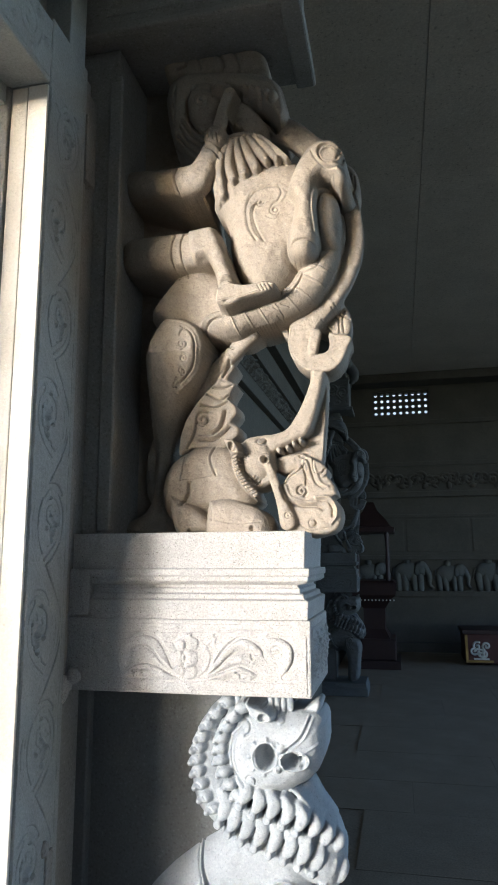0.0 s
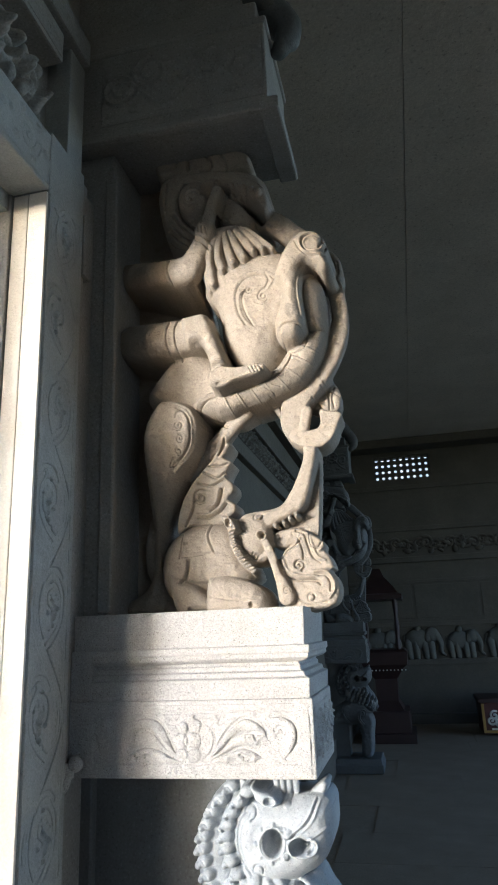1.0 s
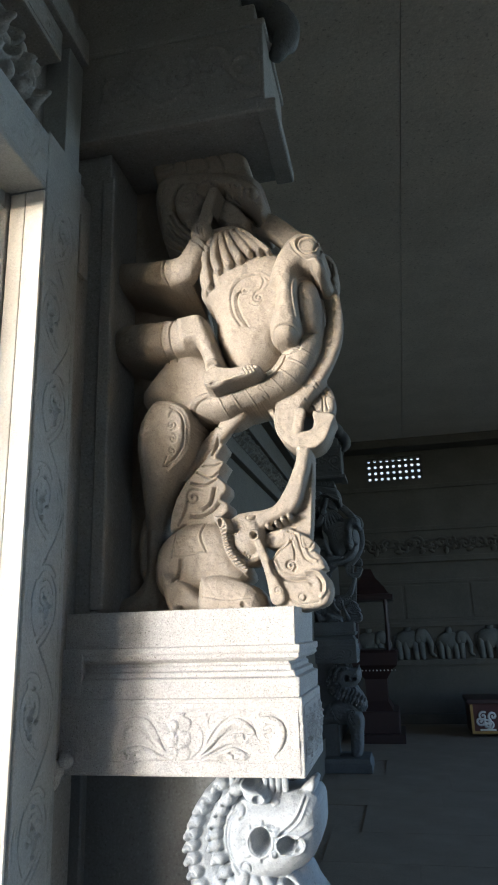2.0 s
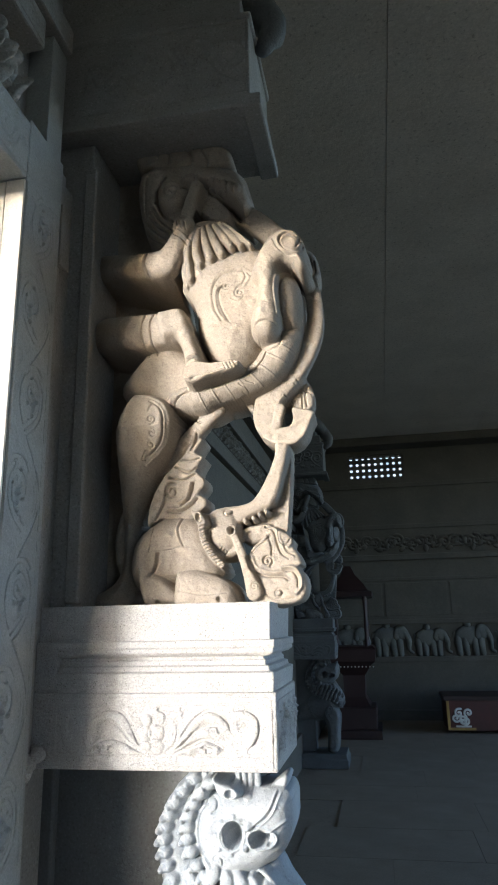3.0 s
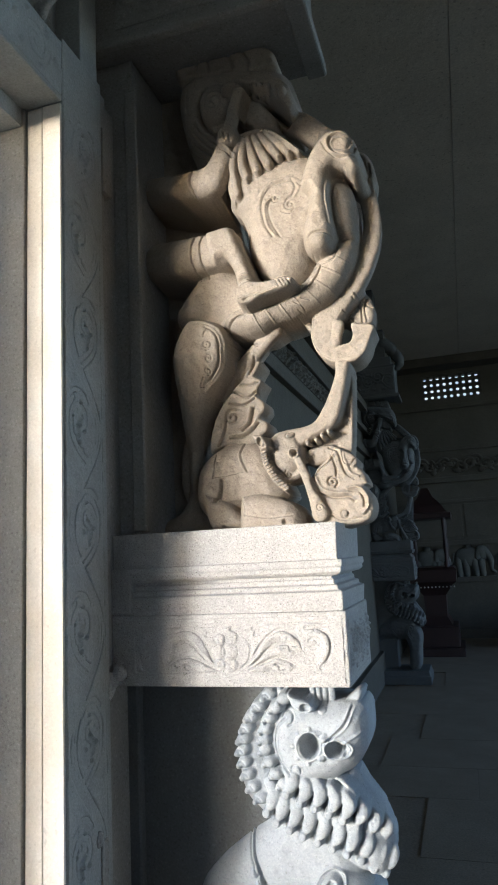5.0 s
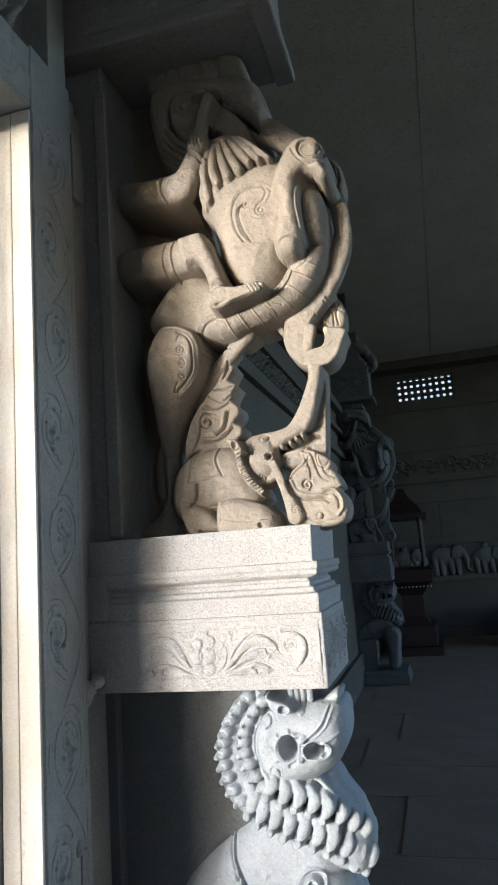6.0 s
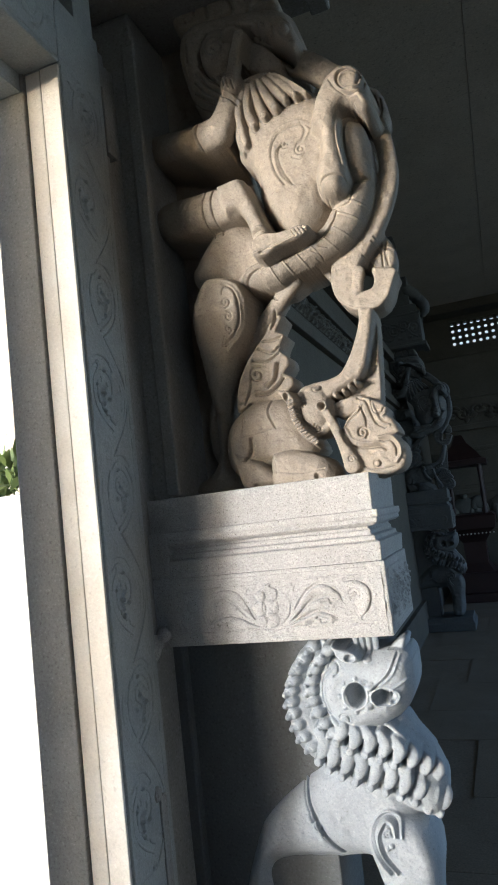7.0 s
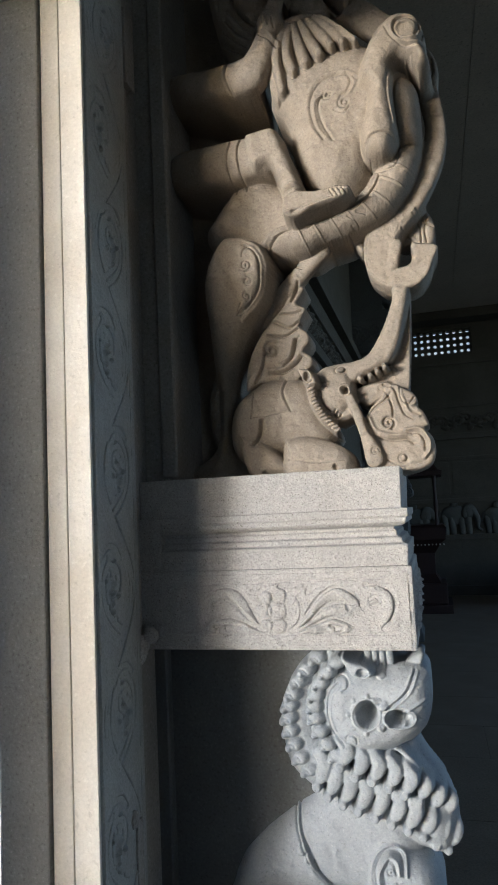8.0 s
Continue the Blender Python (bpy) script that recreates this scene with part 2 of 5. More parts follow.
def coil(f, x, z, radius, turns, hand, start, width, height):
    n = max(8, int(9 * turns))
    pts = []
    for i in range(n + 1):
        a = radians(start) + hand * 2 * math.pi * turns * i / n
        k = radius * (1 - (0.8 if turns > 1 else 0.0) * i / n)
        pts.append((x + k * math.cos(a), z + k * math.sin(a)))
    mark(f, pts, width, -height)


def blurred(a, times):
    for _ in range(times):
        p = np.pad(a, 1, mode="edge")
        a = (p[:-2, 1:-1] + p[2:, 1:-1] + p[1:-1, :-2] + p[1:-1, 2:] + 4 * p[1:-1, 1:-1]) / 8
    return a


def uneven(f, amount):
    """Chisel unevenness at two scales."""
    rng = np.random.default_rng(7)
    for times, k in ((60, 1.0), (6, 0.30)):
        n = blurred(rng.standard_normal(f.X.shape), times)
        f.front += amount * k * n / n.std()


def flared(f, slope):
    """Lets each standing form widen towards its ground, so that no wall is steeper than slope."""
    inside = f.edge > 0
    for _ in range(16):
        p = np.pad(f.front, 1, mode="edge")
        near = np.minimum.reduce([p[:-2, 1:-1], p[2:, 1:-1], p[1:-1, :-2], p[1:-1, 2:]]) + slope * f.step
        slant = np.minimum.reduce([p[:-2, :-2], p[2:, 2:], p[2:, :-2], p[:-2, 2:]]) + slope * f.step * 1.414
        f.front = np.where(inside, np.minimum(f.front, np.minimum(near, slant)), f.front)


def melt(f, times):
    """Blends the joints between forms."""
    inside = (f.edge > 0).astype(float)
    for side in ("front", "back"):
        a = f.front if side == "front" else f.back
        v = blurred(np.where(inside > 0, a, 0.0), times) / np.maximum(blurred(inside, times), 1e-6)
        if side == "front":
            f.front = np.where(inside > 0, v, f.front)
        else:
            f.back = np.where(inside > 0, v, f.back)


def carved_mesh(f, name, material):
    """The closed mesh of a free-standing carving."""
    inside = f.edge > 0
    cell = inside[:-1, :-1] | inside[1:, :-1] | inside[:-1, 1:] | inside[1:, 1:]
    used = np.zeros(inside.shape, bool)
    for dj, di in ((0, 0), (1, 0), (0, 1), (1, 1)):
        used[dj:dj + cell.shape[0], di:di + cell.shape[1]] |= cell
    rim = used & ~inside
    gz, gx = np.gradient(np.where(f.edge < -1, -0.02, f.edge), f.step)
    g2 = np.maximum(gx ** 2 + gz ** 2, 0.3)
    move = np.where(rim, -np.clip(f.edge, -2 * f.step, 0), 0.0)
    X, Z = f.X + move * gx / g2, f.Z + move * gz / g2
    m = inside.astype(float)
    near = np.maximum(blurred(m, 2), 1e-6)
    mid = blurred(np.where(inside, (f.front + f.back) / 2, 0.0), 2) / near
    front, back = np.where(rim, mid, f.front), np.where(rim, mid, np.maximum(f.back, f.front + 0.004))
    num = np.full(inside.shape, -1)
    num[used] = np.arange(used.sum())
    first = int(used.sum())
    num2 = np.where(inside, first + np.cumsum(inside.ravel()).reshape(inside.shape) - 1, num)
    verts = np.vstack([np.column_stack([X[used], front[used], Z[used]]), np.column_stack([X[inside], back[inside], Z[inside]])])
    j, i = np.nonzero(cell)
    quad = lambda n: np.column_stack([n[j, i], n[j, i + 1], n[j + 1, i + 1], n[j + 1, i]])
    return shaped(name, verts, np.vstack([quad(num), quad(num2)[:, ::-1]]), material)


def shaped(name, verts, faces, material):
    mesh = bpy.data.meshes.new(name)
    mesh.from_pydata(verts.tolist(), [], faces.tolist())
    mesh.validate()
    mesh.polygons.foreach_set("use_smooth", [True] * len(mesh.polygons))
    mesh.materials.append(material)
    return mesh


def panel_mesh(f, name, material, skirt=0.012):
    """A carved face plate with a turned-back rim."""
    rows, cols = f.X.shape
    num = np.arange(rows * cols).reshape(rows, cols)
    verts = np.column_stack([f.X.ravel(), f.front.ravel(), f.Z.ravel()])
    faces = [np.column_stack([num[:-1, :-1].ravel(), num[:-1, 1:].ravel(), num[1:, 1:].ravel(), num[1:, :-1].ravel()])]
    ring = np.concatenate([num[0, :-1], num[:-1, -1], num[-1, :0:-1], num[:0:-1, 0]])
    low = verts[ring].copy()
    low[:, 1] = skirt
    k = np.arange(len(ring))
    n = (k + 1) % len(ring)
    faces.append(np.column_stack([ring, rows * cols + k, rows * cols + n, ring[n]]))
    return shaped(name, np.vstack([verts, low]), np.vstack(faces), material)


# ---- the hall ----
WX = -0.893          # inner face of the doorway wall
bm = bmesh.new()
box(bm, -40, 7.6, -30, 60, -0.30, -0.012)
structure("ground", bm, EARTH, "pale sandy ground outside and bedding below the hall", "ground")

bm = bmesh.new()
box(bm, -1.25, 7.2, -6.2, 12.8, 4.9, 5.3)
for i in range(5):
    box(bm, 0.40 + 1.6 * i, 1.995 + 1.6 * i, -6.0, 12.4, 4.862, 4.93, 0.003)
box(bm, -1.2, 0.398, -6.0, 12.4, 4.864, 4.93, 0.003)
structure("ceiling", bm, CEIL, "smoke-stained stone slab ceiling with long joints", "ceiling")

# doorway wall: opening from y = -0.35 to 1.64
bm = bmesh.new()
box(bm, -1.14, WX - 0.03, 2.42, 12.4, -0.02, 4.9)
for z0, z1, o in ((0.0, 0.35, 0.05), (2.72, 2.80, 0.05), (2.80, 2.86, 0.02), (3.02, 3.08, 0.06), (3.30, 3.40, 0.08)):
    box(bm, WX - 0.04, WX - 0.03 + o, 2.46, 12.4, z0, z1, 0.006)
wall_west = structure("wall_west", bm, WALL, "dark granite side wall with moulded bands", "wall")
f = Carving(2.5, 7.2, 2.87, 3.015, 0.007, flat=True)
for i in range(38):
    y = 2.58 + 0.12 * i
    coil(f, y, 2.94 + 0.012 * (i % 3 - 1), 0.052, 1.5, 1 if i % 2 else -1, 70 * i, 0.010, 0.022)
    for k in range(5):
        dome(f, y + 0.055 * math.cos(1.3 * k + i), 2.94 + 0.055 * math.sin(1.3 * k + i), 0.018, 0.02, -0.024)
uneven(f, 0.002)
leafy = new("leaf_frieze", panel_mesh(f, "leaf_frieze", WALL, 0.04))
leafy.parent, leafy.matrix_basis = wall_west, pose(WX - 0.01, 0, 0, 0, 0, 90)
bm = bmesh.new()
box(bm, -1.14, WX - 0.06, -6.2, -0.62, -0.02, 4.9)
structure("wall_west_rear", bm, WALL, "plain dark granite wall beside the doorway", "wall")
bm = bmesh.new()
box(bm, -1.14, WX - 0.10, -0.62, 2.42, 3.22, 4.9)
box(bm, -1.14, WX - 0.06, 1.92, 2.42, -0.02, 3.22)
structure("wall_west_upper", bm, SHAFT, "dim granite wall over the doorway", "wall")
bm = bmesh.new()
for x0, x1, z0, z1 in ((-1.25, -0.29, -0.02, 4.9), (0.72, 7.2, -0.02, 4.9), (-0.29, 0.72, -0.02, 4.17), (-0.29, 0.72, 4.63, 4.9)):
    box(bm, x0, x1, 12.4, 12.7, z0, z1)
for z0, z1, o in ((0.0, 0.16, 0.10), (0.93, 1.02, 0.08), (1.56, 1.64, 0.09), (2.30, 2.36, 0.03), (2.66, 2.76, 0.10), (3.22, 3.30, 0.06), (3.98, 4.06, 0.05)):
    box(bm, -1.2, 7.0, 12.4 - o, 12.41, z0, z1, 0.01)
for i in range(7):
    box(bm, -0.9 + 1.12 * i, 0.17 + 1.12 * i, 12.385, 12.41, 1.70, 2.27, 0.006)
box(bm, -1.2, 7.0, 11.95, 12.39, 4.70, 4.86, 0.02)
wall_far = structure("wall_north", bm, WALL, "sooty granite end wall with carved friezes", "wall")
# unseen side: its gaps are added and sized to let skylight into the hall
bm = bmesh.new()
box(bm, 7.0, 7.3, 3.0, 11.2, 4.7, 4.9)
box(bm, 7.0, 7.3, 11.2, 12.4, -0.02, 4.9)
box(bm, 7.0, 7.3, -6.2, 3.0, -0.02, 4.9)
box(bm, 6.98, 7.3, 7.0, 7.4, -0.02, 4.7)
structure("wall_east", bm, WALL, "unseen dark granite wall with gaps added to light the hall", "wall")
# unseen rear wall, with an added opening that lets in some fill light
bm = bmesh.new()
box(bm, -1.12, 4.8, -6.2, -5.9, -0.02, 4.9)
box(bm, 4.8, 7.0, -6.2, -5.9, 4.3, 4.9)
structure("wall_south", bm, WALL, "unseen plain dark granite wall with an opening added for fill light", "wall")

# unseen wall, added to keep the sky glow near the sun off the doorway
bm = bmesh.new()
box(bm, -4.5, -1.16, -8.4, -8.0, -0.02, 9.0, 0.03)
structure("wall_outside_south", bm, PLASTER, "unseen plain plastered wall added to block sky glow", "wall")

# ---- the doorway frame ----
frame_ob = tagged(new("door_1"), "open stone doorway with a vine-carved frame", "doorway", kind="structure")
Y0, Y1 = 1.64, 1.88
bm = bmesh.new()
box(bm, -1.138, WX, Y0, Y1, 0.0, 3.22)
jamb = part("jamb", bm, JAMB, frame_ob, "dark green-grey jamb carved with a vine")
soften(jamb, 0.006)
bm = bmesh.new()
box(bm, -1.016, -0.9645, Y0 - 0.006, Y0 + 0.02, 0.0, 2.985, 0.003)
box(bm, -0.9605, WX - 0.004, Y0 - 0.008, Y0 + 0.02, 0.0, 2.985, 0.003)
lining = part("reveal", bm, REVEAL, frame_ob, "smooth cream stone reveal catching the sun")
# darker stone than the reveal, standing in for the shadow on this half
bm = bmesh.new()
box(bm, -1.152, -1.020, Y0 - 0.016, Y0 + 0.02, 0.0, 3.2)
soften(part("door_stop", bm, SHAFT, frame_ob, "stone stop of the frame, shade put into its darker colour"), 0.005)
bm = bmesh.new()
box(bm, -1.14, WX, -0.62, Y0 - 0.002, 2.99, 3.20)
soften(part("lintel", bm, JAMB, frame_ob, "carved stone lintel"), 0.006)
bm = bmesh.new()
box(bm, -1.152, -1.03, -0.62, Y0 - 0.018, 2.93, 3.215)
part("lintel_stop", bm, JAMB, frame_ob)
bm = bmesh.new()
box(bm, -1.14, WX, -0.62, -0.38, 0.0, 2.99)
part("jamb", bm, JAMB, frame_ob)

# the vine on the jamb: a waving stem with curled leaves in its bays
f = Carving(Y0 + 0.004, 1.855, 0.62, 2.985, 0.003, flat=True)
mid = (Y0 + 1.838) / 2
wave = lambda z: mid + 0.078 * math.sin(2 * math.pi * (z - 0.62) / 0.60)
for o, w in ((-0.008, 0.004), (0.008, 0.004), (0.022, 0.003)):
    mark(f, [(wave(0.63 + 0.05 * i) + o, 0.63 + 0.05 * i) for i in range(47)], w, 0.020)
for i in range(8):
    z = 0.77 + 0.30 * i
    s = -1 if i % 2 else 1
    c = mid - s * 0.022
    leaf = lambda pts, w, d: mark(f, [(c - s * u, z + v) for u, v in pts], w, d)
    leaf([(-0.05, -0.10), (-0.01, -0.075), (0.035, -0.03), (0.04, 0.03), (0.01, 0.065), (-0.03, 0.05), (-0.035, 0.01), (-0.01, -0.01)], 0.005, 0.024)
    leaf([(-0.03, -0.115), (0.02, -0.08), (0.055, -0.03), (0.058, 0.04), (0.03, 0.085)], 0.004, 0.021)
    leaf([(-0.045, 0.08), (-0.02, 0.105), (0.02, 0.11), (0.05, 0.09)], 0.0045, 0.021)
    leaf([(-0.005, 0.02), (0.012, 0.0), (0.006, -0.03)], 0.006, -0.009)
    for k in range(9):
        u, v = 0.05 * math.cos(2.4 * k) * (0.4 + 0.07 * k), 0.09 * math.sin(2.4 * k) * (0.4 + 0.07 * k)
        dome(f, c - s * u * 0.8, z + v, 0.007, 0.009, 0.008 if k % 2 else -0.008)
    for k in range(3):
        coil(f, mid + s * 0.066, z - 0.06 + 0.06 * k, 0.013, 1.2, s, 90, 0.004, -0.008)
mark(f, [(1.848, 0.65), (1.848, 2.95)], 0.004, 0.006)
uneven(f, 0.0008)
vine = new("vine_relief", panel_mesh(f, "vine_relief", JAMB))
vine.parent, vine.matrix_basis = frame_ob, pose(WX + 0.003, 0, 0, 0, 0, 90)
tagged(vine, "shallow carved vine")
f = Carving(-0.1, Y0 - 0.01, 3.005, 3.19, 0.0045, flat=True)
for i in range(7):
    y = 1.50 - 0.24 * i
    coil(f, y, 3.10, 0.065, 1.7, 1 if i % 2 else -1, 60 * i, 0.007, -0.014)
    for k in range(6):
        dome(f, y + 0.10 * math.cos(k), 3.10 + 0.07 * math.sin(k), 0.016, 0.014, -0.008)
uneven(f, 0.001)
vine = new("vine_relief", panel_mesh(f, "vine_relief", JAMB))
vine.parent, vine.matrix_basis = frame_ob, pose(WX + 0.003, 0, 0, 0, 0, 90)

bm = bmesh.new()
box(bm, WX - 0.10, WX - 0.035, Y1, 2.03, 0.0, 3.2)
box(bm, WX - 0.05, WX + 0.004, Y1 + 0.002, 1.945, 2.82, 3.06, 0.004)
box(bm, WX - 0.05, WX - 0.012, Y1 + 0.002, 1.915, 1.25, 2.82, 0.004)
box(bm, WX - 0.05, WX - 0.010, Y1 + 0.002, 1.925, 3.06, 3.2, 0.004)

part("side_fillet", bm, SHAFT, frame_ob)

bm = bmesh.new()
blob(bm, (WX - 0.02, 1.90, 1.205), 0.03, 0.045, 0.03, 0, 12)
blob(bm, (WX + 0.0, 1.935, 1.225), 0.02, 0.03, 0.022, 0, 10)
blob(bm, (WX - 0.01, 1.875, 1.18), 0.02, 0.02, 0.03, 0, 10)
chip(bm, 0.012, 30)
part("mortar_lump", bm, PEDESTAL, frame_ob, "rough broken lump of pale mortar", True)
bm = bmesh.new()
blob(bm, (WX + 0.002, 1.80, 0.80), 0.012, 0.02, 0.022, 0, 12)
box(bm, WX - 0.01, WX + 0.006, 1.81, 1.845, 0.0, 0.79, 0.003)
part("side_strip", bm, SHAFT, frame_ob)

# beams and brackets over the doorway
over = tagged(new("entablature"), "dim carved stone beams above the doorway", "beam", kind="structure")
f = Carving(-0.60, 1.60, 3.215, 3.45, 0.006, flat=True)
for i in range(15):
    y = 1.52 - 0.145 * i
    coil(f, y, 3.33, 0.07, 1.6, 1 if i % 2 else -1, 40 * i, 0.016, 0.04)
    for k in range(6):
        dome(f, y + 0.085 * math.cos(k * 1.05 + i), 3.33 + 0.085 * math.sin(k * 1.05 + i), 0.026, 0.032, -0.045)
uneven(f, 0.002)
leafy = new("leaf_band", panel_mesh(f, "leaf_band", SHAFT, 0.05))
leafy.parent, leafy.matrix_basis = over, pose(WX - 0.05, 0, 0, 0, 0, 90)
bm = bmesh.new()
box(bm, WX - 0.12, WX - 0.005, -0.62, 1.70, 3.56, 3.69, 0.01)
box(bm, WX - 0.12, WX + 0.02, -0.62, 1.86, 3.69, 3.80, 0.01)
part("beam", bm, SHAFT, over)
f = Carving(-0.3, 1.69, 3.575, 3.675, 0.005, flat=True)
for i in range(10):
    coil(f, 1.6 - 0.19 * i, 3.625, 0.036, 1.5, 1 if i % 2 else -1, 40 * i, 0.006, -0.010)
uneven(f, 0.001)
carve = new("beam_relief", panel_mesh(f, "beam_relief", SHAFT))
carve.parent, carve.matrix_basis = over, pose(WX - 0.002, 0, 0, 0, 0, 90)
bm = bmesh.new()
box(bm, -1.13, WX - 0.008, 1.76, 1.87, 3.222, 3.69, 0.006)
part("post", bm, JAMB, over)
bm = bmesh.new()
box(bm, -1.13, WX - 0.14, 1.58, 1.76, 3.222, 3.56, 0.0)
part("recess_back", bm, SHAFT, over)


# ---- carved pillar, its pedestal, bracket and beasts ----
def pillar(m):
    """A bracketed pillar: shaft, moulded and carved pedestal, capital and base."""
    p = tagged(new("pillar"), "grey granite pillar with a carved projecting pedestal", "pillar", "pillars along the hall")
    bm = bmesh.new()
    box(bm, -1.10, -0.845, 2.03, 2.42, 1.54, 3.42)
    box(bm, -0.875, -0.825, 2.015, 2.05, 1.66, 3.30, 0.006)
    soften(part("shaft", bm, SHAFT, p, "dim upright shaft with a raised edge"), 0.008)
    # shade below the pedestal is put into this part's darker colour
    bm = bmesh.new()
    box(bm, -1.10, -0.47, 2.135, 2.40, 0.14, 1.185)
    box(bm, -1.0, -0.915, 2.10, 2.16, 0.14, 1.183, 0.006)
    soften(part("lower_shaft", bm, SHADE_DARK, p), 0.01)
    bm = bmesh.new()
    stack(bm, -0.955, -0.205, 1.99, 2.39, [(1.393, 0.018), (1.448, 0.022), (1.452, 0.008), (1.466, 0.006), (1.469, -0.006), (1.482, -0.006), (1.485, -0.012),
                                          (1.494, -0.012), (1.497, 0.010), (1.506, 0.022), (1.518, 0.020), (1.521, 0.026), (1.541, 0.026), (1.5415, 0.010), (1.65, 0.014)])
    chip(bm, 0.0015, 9)
    box(bm, -0.968, -0.862, 1.962, 2.05, 1.400, 1.538, 0.004)
    ledge = part("ledge", bm, PEDESTAL, p, "moulded sunlit ledge")
    soften(ledge, 0.003)
    bm = bmesh.new()
    box(bm, -0.985, -0.178, 1.962, 2.402, 1.181, 1.394)
    block = part("block", bm, PEDESTAL, p, "heavy block with a scroll panel")
    soften(block, 0.005)
    # scroll panel: leaves, flower and end volutes inside a sunk border
    f = Carving(-0.875, -0.19, 1.192, 1.382, 0.0021, flat=True)
    for line in [[(-0.848, 1.355), (-0.501, 1.361), (-0.216, 1.365)], [(-0.844, 1.224), (-0.504, 1.223), (-0.224, 1.224)], [(-0.848, 1.355), (-0.844, 1.224)]]:
        mark(f, line, 0.003, 0.004)
    for line in [[(-0.733, 1.257), (-0.726, 1.311), (-0.694, 1.331), (-0.655, 1.326), (-0.62, 1.279), (-0.58, 1.241)], [(-0.738, 1.232), (-0.694, 1.252), (-0.65, 1.25), (-0.606, 1.235)], [(-0.483, 1.237), (-0.443, 1.283), (-0.4, 1.325), (-0.358, 1.326), (-0.325, 1.305)], [(-0.469, 1.235), (-0.427, 1.268), (-0.384, 1.286), (-0.351, 1.28)], [(-0.444, 1.234), (-0.394, 1.25), (-0.353, 1.241)], [(-0.283, 1.338), (-0.251, 1.327), (-0.239, 1.297), (-0.251, 1.263)], [(-0.812, 1.335), (-0.824, 1.304), (-0.82, 1.264)]]:
        mark(f, line, 0.013, -0.007)
    for x, z, r in [(-0.538, 1.326, 0.029), (-0.569, 1.285, 0.021), (-0.535, 1.283, 0.025), (-0.535, 1.246, 0.024), (-0.562, 1.32, 0.016), (-0.565, 1.247, 0.017)]:
        dome(f, x, z, r, r, -0.007)
    for line in [[(-0.743, 1.226), (-0.756, 1.275), (-0.744, 1.316), (-0.712, 1.342), (-0.667, 1.349), (-0.632, 1.333), (-0.606, 1.295), (-0.589, 1.256), (-0.563, 1.234)], [(-0.712, 1.303), (-0.685, 1.314), (-0.655, 1.306), (-0.615, 1.264), (-0.575, 1.234)], [(-0.75, 1.233), (-0.712, 1.26), (-0.673, 1.269), (-0.632, 1.259), (-0.589, 1.237), (-0.554, 1.229)], [(-0.767, 1.344), (-0.818, 1.351), (-0.843, 1.319), (-0.84, 1.272), (-0.819, 1.232)], [(-0.527, 1.348), (-0.484, 1.327), (-0.468, 1.294), (-0.477, 1.256), (-0.503, 1.231)], [(-0.495, 1.231), (-0.46, 1.271), (-0.425, 1.316), (-0.382, 1.343), (-0.349, 1.338), (-0.32, 1.315), (-0.31, 1.293), (-0.299, 1.282)], [(-0.49, 1.231), (-0.452, 1.256), (-0.409, 1.293), (-0.367, 1.305), (-0.331, 1.3)], [(-0.483, 1.229), (-0.436, 1.249), (-0.393, 1.265), (-0.36, 1.259), (-0.32, 1.237), (-0.345, 1.227)], [(-0.299, 1.348), (-0.266, 1.348), (-0.234, 1.33), (-0.225, 1.3), (-0.235, 1.263), (-0.259, 1.237)], [(-0.289, 1.311), (-0.276, 1.319), (-0.263, 1.307), (-0.272, 1.293), (-0.285, 1.293)], [(-0.609, 1.35), (-0.6, 1.341), (-0.604, 1.332)], [(-0.574, 1.345), (-0.581, 1.334), (-0.592, 1.331)], [(-0.491, 1.337), (-0.482, 1.33), (-0.474, 1.335)], [(-0.458, 1.349), (-0.448, 1.341), (-0.452, 1.33)], [(-0.434, 1.345), (-0.441, 1.336), (-0.448, 1.333)], [(-0.394, 1.246), (-0.382, 1.243), (-0.381, 1.234)], [(-0.342, 1.305), (-0.349, 1.298), (-0.346, 1.287)], [(-0.711, 1.244), (-0.701, 1.24), (-0.706, 1.23)]]:
        mark(f, line, 0.0034, 0.013)
    for line in [[(-0.556, 1.347), (-0.585, 1.33), (-0.576, 1.305)], [(-0.585, 1.304), (-0.602, 1.285), (-0.585, 1.264)], [(-0.582, 1.261), (-0.587, 1.244), (-0.561, 1.228)], [(-0.552, 1.302), (-0.559, 1.284), (-0.551, 1.264)]]:
        mark(f, line, 0.0026, 0.005)
    for x, z, r in [(-0.793, 1.303, 0.018), (-0.671, 1.24, 0.009), (-0.369, 1.24, 0.007)]:
        coil(f, x, z, r, 1.4, 1, 150, 0.003, -0.009)
    uneven(f, 0.0007)
    ob = new("scroll_relief", panel_mesh(f, "scroll_relief", PEDESTAL))
    ob.parent, ob.location = block, (0, 1.960, 0)
    tagged(ob, "carved scrolls and a flower")
    f = Carving(1.99, 2.375, 1.205, 1.37, 0.003, flat=True)
    for k, y in enumerate((2.06, 2.18, 2.30)):
        coil(f, y, 1.29, 0.05, 1.5, 1 if k % 2 else -1, 60, 0.005, 0.009)
        for a in range(5):
            dome(f, y + 0.06 * math.cos(a * 1.2), 1.29 + 0.06 * math.sin(a * 1.2), 0.012, 0.012, -0.008)
    mark(f, [(2.0, 1.24), (2.10, 1.34), (2.22, 1.24), (2.36, 1.34)], 0.005, -0.008)
    uneven(f, 0.0007)
    ob = new("scroll_relief", panel_mesh(f, "scroll_relief", PEDESTAL))
